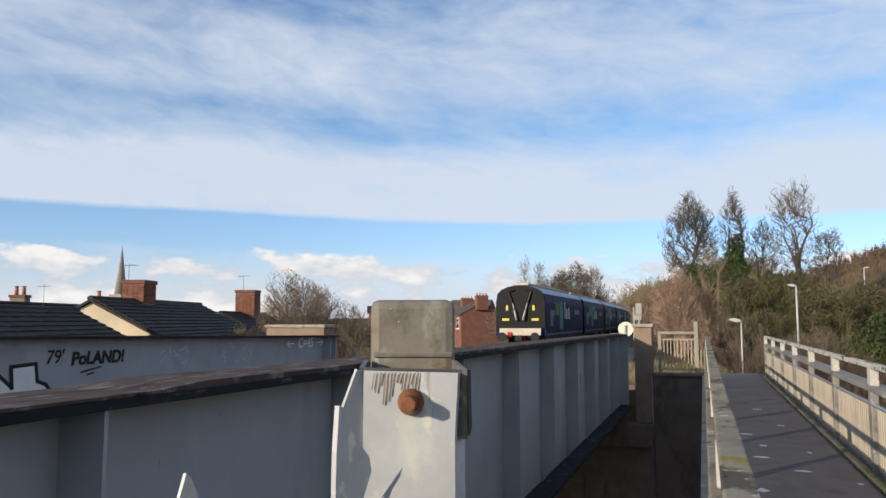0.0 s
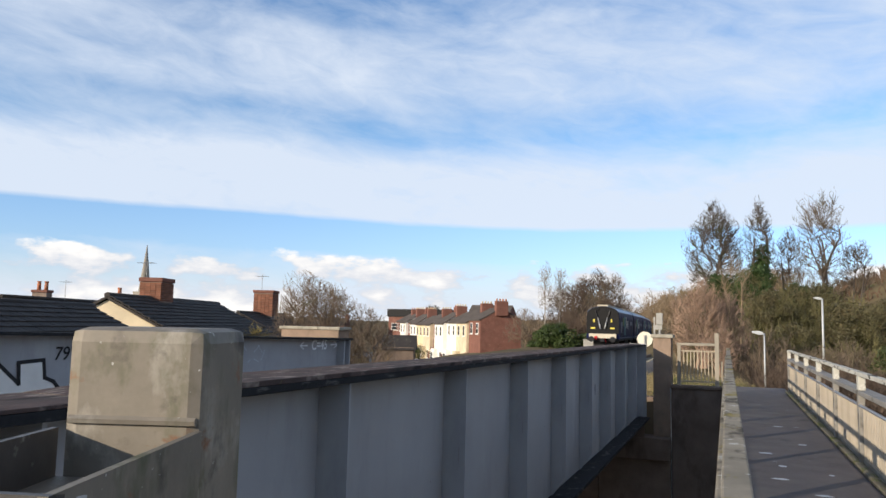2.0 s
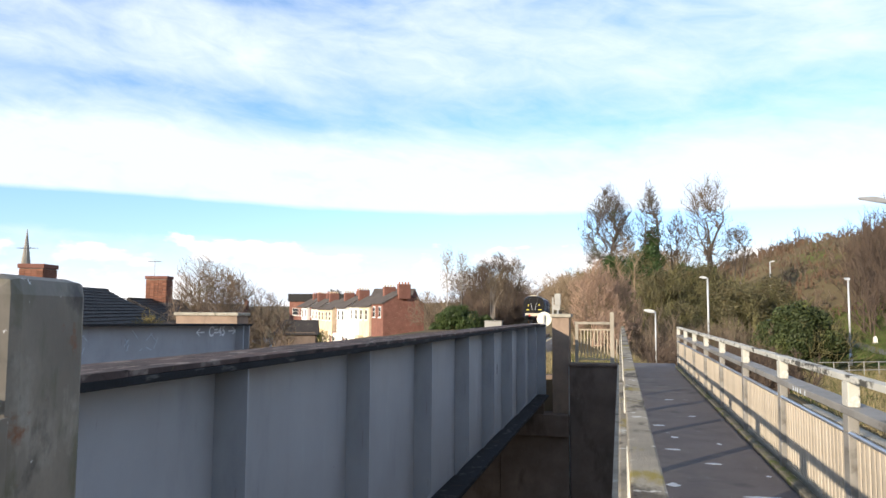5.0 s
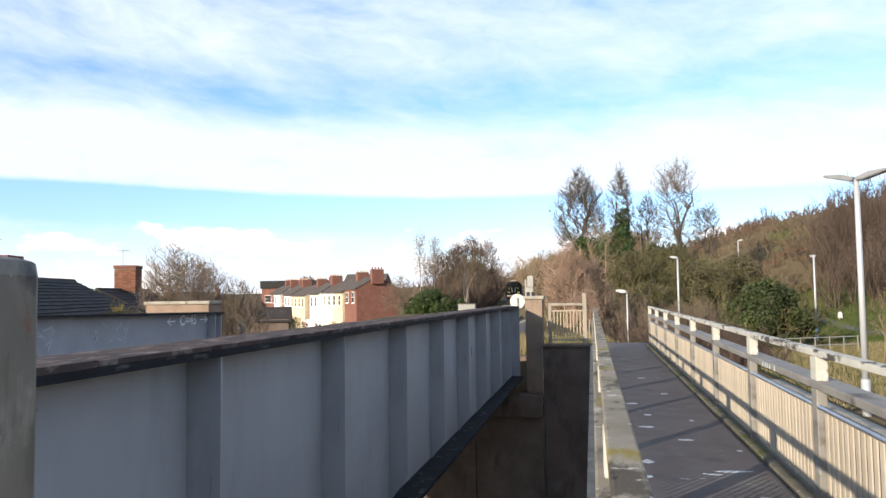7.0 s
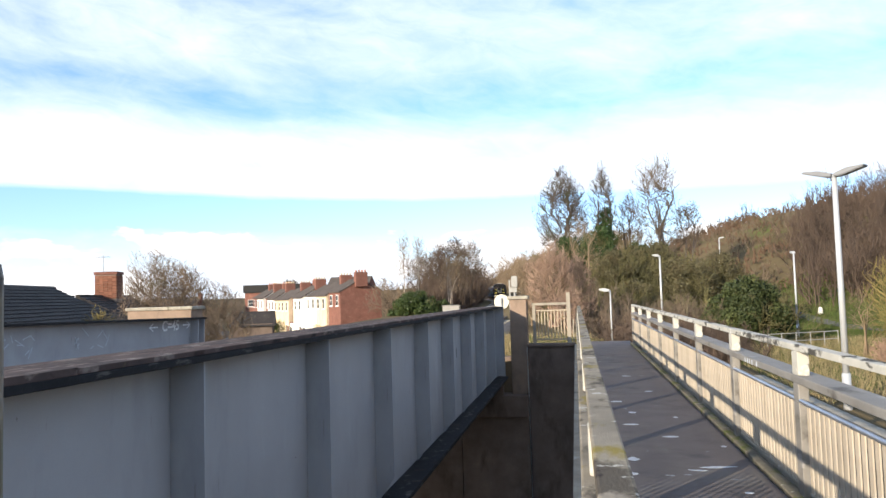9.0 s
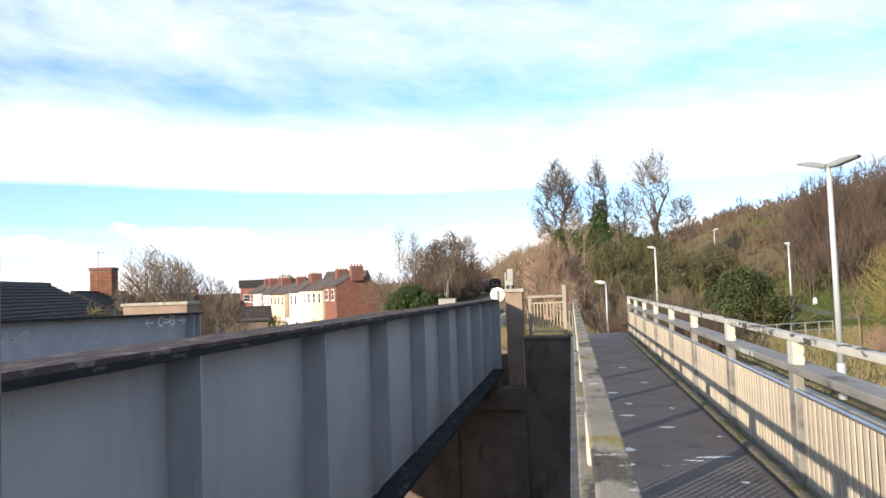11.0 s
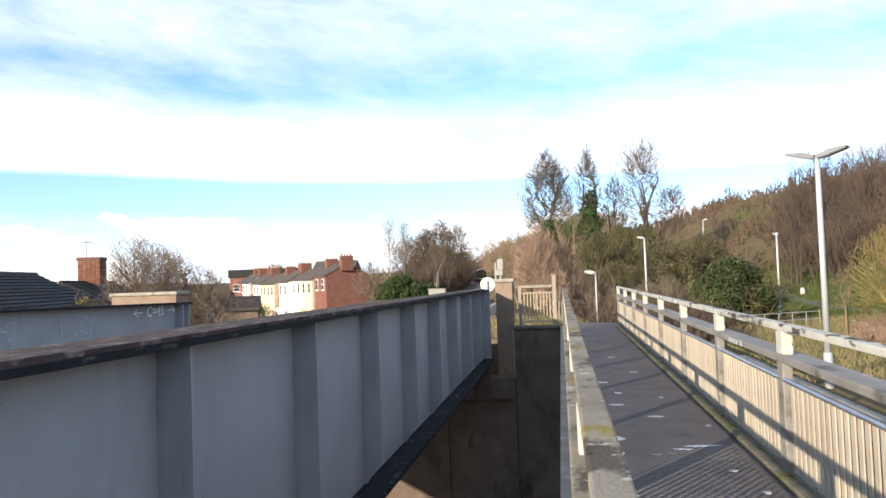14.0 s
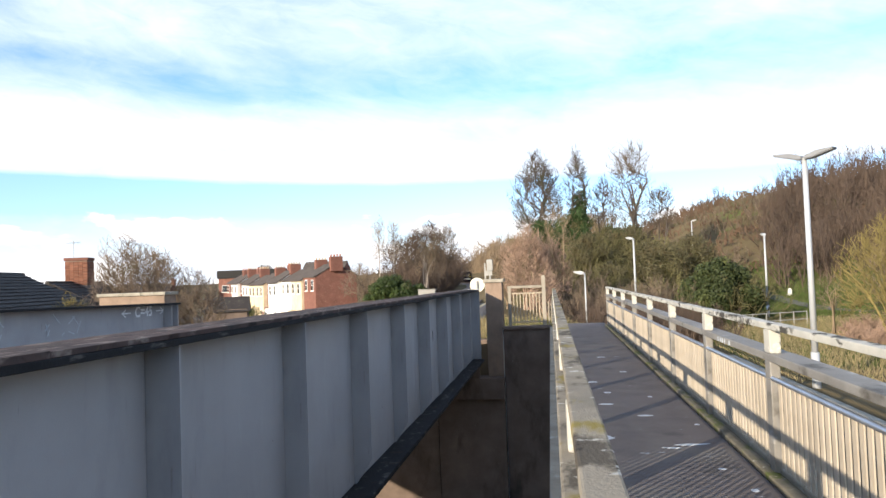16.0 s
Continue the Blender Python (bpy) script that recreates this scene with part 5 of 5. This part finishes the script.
def near_house(x, y, rz, L, run, rise, eaves, label, mat, hip=0.0):
    """x, y: middle of the ridge; eaves: height of the eaves."""
    th = thing("house", label, "house", pose(x, y, eaves, 0, 0, rz))
    bm = bmesh.new()
    h = eaves + 5.0
    prism(bm, [(-run + 0.15, -h), (run - 0.15, -h), (run - 0.15, -0.05), (0, rise - 0.14), (-run + 0.15, -0.05)], -L / 2 + 0.12, L / 2 - 0.12, "x")
    part("wall", bm, M[mat], th)
    tiled_roof(th, L, run, rise)
    if hip:
        bm = bmesh.new()
        A, B, C, D, E, G = [bm.verts.new(p) for p in ((L / 2 - 0.02, 0, rise), (L / 2 + hip, -run, 0), (L / 2 + hip, run, 0), (L / 2 - 0.02, -run, 0), (L / 2 - 0.02, run, 0), (L / 2 - 0.02, 0, 0))]
        for f in ((A, D, B), (A, B, C), (A, C, E), (D, E, C, B), (A, E, D)):
            bm.faces.new(f)
        bmesh.ops.recalc_face_normals(bm, faces=bm.faces[:])
        part("hip_slope", bm, M["tile"], th)
        part("wall_end", box(L / 2 - 0.1, L / 2 + hip - 0.2, -run + 0.2, run - 0.2, -h, -0.04), M[mat], th)
        for k in range(7):
            f = (k + 0.5) / 7
            part("tile_course", box(L / 2, L / 2 + hip * (1 - f), -run * (1 - f) - 0.06, -run * (1 - f), rise * f, rise * f + 0.05), M["tile"], th)
    part("gutter", rods(((-L / 2, -run - 0.05, -0.06), (L / 2, -run - 0.05, -0.06), 0.06), n=8), M["black"], th)
    return th


near_house(-22.35, 26.26, 106.6, 11.0, 3.4, 1.75, 0.67, "rendered house with a dark tiled roof and buff gable", "render_buff", 1.6)
near_house(-18.9, 16.0, 106.6, 7.6, 3.4, 1.72, 0.26, "rendered house with a lower dark tiled roof", "render_buff")
near_house(-26.0, 38.6, 106.6, 9.0, 3.2, 1.6, 0.45, "farther house with a low dark tiled roof", "brick")
near_house(-38.5, 35.5, 106.6, 12.0, 3.4, 2.2, 0.45, "distant house with a dark tiled roof", "brick")
chimney(0.9, 1.15, 0.95, 0).matrix_basis = pose(-22.0, 24.9, 2.35, 0, 0, 16.6)
chimney(1.15, 1.15, 1.5, 0).matrix_basis = pose(-25.7, 38.4, 1.95, 0, 0, 16.6)
chimney(0.95, 0.7, 0.65, 2, courses=False).matrix_basis = pose(-41.1, 36.2, 2.65, 0, 0, 19)
chimney(0.6, 0.6, 0.4, 1, courses=False).matrix_basis = pose(-36.5, 38.0, 2.6, 0, 0, 19)


def aerial(x, y, z, h):
    th = thing("television_aerial", "thin rooftop television aerial", "aerial", pose(x, y, z))
    part("mast", rods(((0, 0, 0), (0, 0, h), 0.014), n=6), M["signal"], th)
    part("boom", rods(((-0.3, 0, h * 0.9), (0.3, 0.1, h * 0.9), 0.009), n=6), M["signal"], th)
    for i in range(5):
        part("element", rods(((-0.35 + 0.17 * i, -0.2, h * 0.9), (-0.35 + 0.17 * i, 0.2, h * 0.9), 0.01), n=4), M["signal"], th)


aerial(-25.9, 38.2, 3.3, 1.1)
aerial(-38.3, 35.4, 2.6, 1.3)
aerial(-22.3, 24.6, 3.2, 0.8)

# church spire
sp = thing("church_spire", "distant slender stone church spire", "spire", pose(-160, 176.5, -5))
bm = bmesh.new()
rod(bm, (0, 0, 14), (0, 0, 28.3), 1.75, 0.06, n=8)
part("spire", bm, M["stone"], sp)
part("tower", box(-2.2, 2.2, -2.2, 2.2, 0, 14.3), M["stone"], sp)


def window(th, m, w, h, door=False):
    wd = part("door" if door else "window", box(-w / 2, w / 2, -0.05, 0.02, 0, h), M["white"] if not door else M["brick"], th, m=m)
    if not door:
        part("pane", box(-w / 2 + 0.08, w / 2 - 0.08, -0.062, -0.052, 0.08, h / 2 - 0.03), M["window"], wd)
        part("pane", box(-w / 2 + 0.08, w / 2 - 0.08, -0.062, -0.052, h / 2 + 0.03, h - 0.08), M["window"], wd)
        part("sill", box(-w / 2 - 0.08, w / 2 + 0.08, -0.14, -0.02, -0.1, 0), M["white"], wd)


def terrace(x, y, rz, L, depth, eaves, rise, base, mat, label, side="brick", cols=2, stack=True, bay=True):
    """A house of a terrace: front towards local -y, ridge along x."""
    th = thing("terraced_house", label, "house", pose(x, y, base, 0, 0, rz), "terraced houses")
    h = eaves - base
    bm = bmesh.new()
    prism(bm, [(-depth / 2, 0), (depth / 2, 0), (depth / 2, h), (0, h + rise), (-depth / 2, h)], -L / 2, L / 2, "x")
    part("wall", bm, M[side], th)
    part("front", box(-L / 2, L / 2, -depth / 2 - 0.03, -depth / 2 - 0.002, 0, h - 0.05), M[mat], th)
    bm = bmesh.new()
    for s in (-1, 1):
        prism(bm, [(s * (depth / 2 + 0.2), h - 0.08), (0, h + rise), (0, h + rise + 0.14), (s * (depth / 2 + 0.2), h + 0.06)], -L / 2 - 0.05, L / 2 + 0.05, "x")
    part("roof", bm, M["slate"], th)
    for i in range(cols):
        u = -L / 2 + L * (i + 0.5) / cols
        window(th, pose(u, -depth / 2 - 0.03, h - 1.75), 0.95, 1.4)
        if i or not bay:
            window(th, pose(u, -depth / 2 - 0.03, 0.9 if bay else 0.8), 0.95, 1.4)
        else:
            part("bay", box(u - 0.9, u + 0.9, -depth / 2 - 0.7, -depth / 2 - 0.03, 0, 2.7, bev=0.05), M[mat], th)
            window(th, pose(u, -depth / 2 - 0.7, 0.9), 1.2, 1.3)
    window(th, pose(L / 2 - 0.55, -depth / 2 - 0.03, 0.0), 0.8, 2.0, door=True)
    if stack:
        part("chimney", box(L / 2 - 0.4, L / 2 + 0.4, -0.8, 0.8, h + rise - 0.9, h + rise + 0.95, bev=0.04), M["brick"], th)
        for k in range(4):
            part("chimney_pot", rods(((L / 2, -0.6 + 0.4 * k, h + rise + 0.95), (L / 2, -0.6 + 0.4 * k, h + rise + 1.25), 0.12, 0.1), n=8), M["terracotta" if side == "brick" else "render_buff"], th)
    return th


# the street runs off to the left, its fronts towards the railway
a, b = Vector((-26.6, 92.0, 0)), Vector((-66.5, 150.0, 0))
d = (b - a).normalized()
rz = math.degrees(math.atan2(-d.y, -d.x))
kinds = [(k, k) for k in ("brick", "render_buff", "render_white", "render_white", "brick", "render_buff", "render_cream", "render_white", "brick", "render_white", "brick", "render_buff", "brick")]
s = 2.6
for i, (mm, side) in enumerate(kinds[:11]):
    p = a + d * s
    names = {"brick": "red brick terraced house with slate roof", "render_white": "white rendered terraced house with slate roof", "render_buff": "buff rendered terraced house with slate roof", "render_cream": "cream rendered terraced house with slate roof"}
    off = (0.0, 0.3, 0.3, 0.9, -0.2, 0.4, 0.4, 0.4, -0.3, 0.2, 0.0, 0.3, 0.0)[i]
    p = p + Vector((-d.y, d.x, 0)) * off
    terrace(p.x, p.y, rz, 5.2, 5.4, 1.75 + (0.6, 0.2, 0.2, 0.0, 0.2, -0.2, -0.2, -0.1, 0.2, 0.1, 0.3, 0.1, 0.2)[i], 1.5 + 0.2 * (i % 2), -4.6, mm, names[mm], side, stack=i not in (2, 6))
    s += 5.25
terrace(-52, 172, 0, 10, 8, 3.8, 2.6, -4, "brick", "distant brick house on rising ground", stack=False)
terrace(-96, 170, 15, 12, 8, 0.9, 1.8, -4.5, "brick", "red brick house with slate roof")
fl = thing("flat_block", "flat-roofed red brick block", "building", pose(-75, 182, -4.5))
part("wall", box(-8.5, 8.5, 0, 10, 0, 8.0), M["brick"], fl)
part("parapet", box(-8.8, 8.8, -0.3, 10.3, 8.0, 10.0), M["wagon_end"], fl)
for i in range(5):
    window(fl, pose(-6.8 + 3.4 * i, -0.01, 4.5), 1.6, 1.8)
fl = thing("shed", "low dark brown shed with tiled roof", "shed", pose(-26, 58, -4.5, 0, 0, 20))
part("wall", box(-1.6, 1.6, 0, 3, 0, 4.2), M["abutment"], fl)
part("roof", prism(bmesh.new(), [(-0.2, 4.0), (1.5, 5.2), (3.2, 4.0)], -1.8, 1.8, "x"), M["tile"], fl)


def parked_car(x, y, z, rz, mat, label):
    th = thing("parked_car", label, "car", pose(x, y, z, 0, 0, rz), "parked cars")
    side = [(-2.0, 0.3), (2.0, 0.3), (2.05, 0.7), (1.2, 0.92), (0.55, 1.4), (-1.1, 1.42), (-1.9, 0.95), (-2.05, 0.6)]
    bm = prism(bmesh.new(), side, -0.85, 0.85)
    bmesh.ops.bevel(bm, geom=bm.edges[:], offset=0.06, segments=2, affect="EDGES")
    part("body", bm, M[mat], th)
    part("windscreen", prism(bmesh.new(), [(1.1, 0.96), (0.58, 1.36), (0.62, 1.38), (1.16, 0.98)], -0.7, 0.7), M["window"], th)
    for s in (-1, 1):
        part("side_window", prism(bmesh.new(), [(-1.5, 0.98), (0.95, 0.98), (0.5, 1.33), (-1.05, 1.34)], 0.845 * s, 0.862 * s), M["window"], th)
        for u in (-1.25, 1.25):
            wh = part("wheel", rods(((u, 0.68 * s, 0.32), (u, 0.88 * s, 0.32), 0.32), n=16), M["tyre"], th)
            part("rim", rods(((u, 0.88 * s, 0.32), (u, 0.89 * s, 0.32), 0.19), n=12), M["signal"], wh)


for k, (mm, lab) in enumerate((("car_white", "white parked car"), ("car_blue", "bright blue parked car"), ("car_white", "white parked car"))):
    p = a + d * (12 + 6.5 * k) + Vector((-d.y, d.x, 0)) * 7.5
    parked_car(p.x, p.y, -4.6, rz, mm, lab + " in the street below the railway")
solid("street", box(-40, 14, -3.2, 3.2, 0.0, 0.05), M["asphalt"], "asphalt street before the terraced houses", "road", pose((a.x + b.x) / 2 - d.y * 8.5, (a.y + b.y) / 2 + d.x * 8.5, -4.66, 0, 0, rz), kind="structure")

# planter by the track
pl = thing("planter", "grey slatted planter box beside the railway", "planter", pose(-12.95, 79, -0.55))
part("box", box(-0.9, 0.9, -0.4, 0.4, 0, 0.95), M["signal"], pl)
for i in range(7):
    part("slat", box(-0.11, 0.11, -0.43, -0.402, 0.05, 0.9), M["signal"], pl, m=pose(-0.75 + 0.25 * i, 0, 0))
part("rim", box(-0.96, 0.96, -0.46, 0.46, 0.95, 1.05), M["rail_beam"], pl)

# ---- what moves ----
first = wagon(True)
others = [wagon(False)]
for i in range(5):
    others.append(copy_thing(others[0], pose(0, 0, 0)))


def motions():
    """The train draws away along the curving track."""
    for k, w in enumerate([first] + others):
        rows = []
        for i in range(17):
            y = 39.0 + 12.4 * i + 15.1 * k
            slope = -0.000774 * max(0.0, y + 7 - 30)
            rows.append((float(i), pose(track_x(y), y, RAIL_Z - 0.04, 0, 0, math.degrees(math.atan(-slope)))))
        walk(w, rows)


motions()
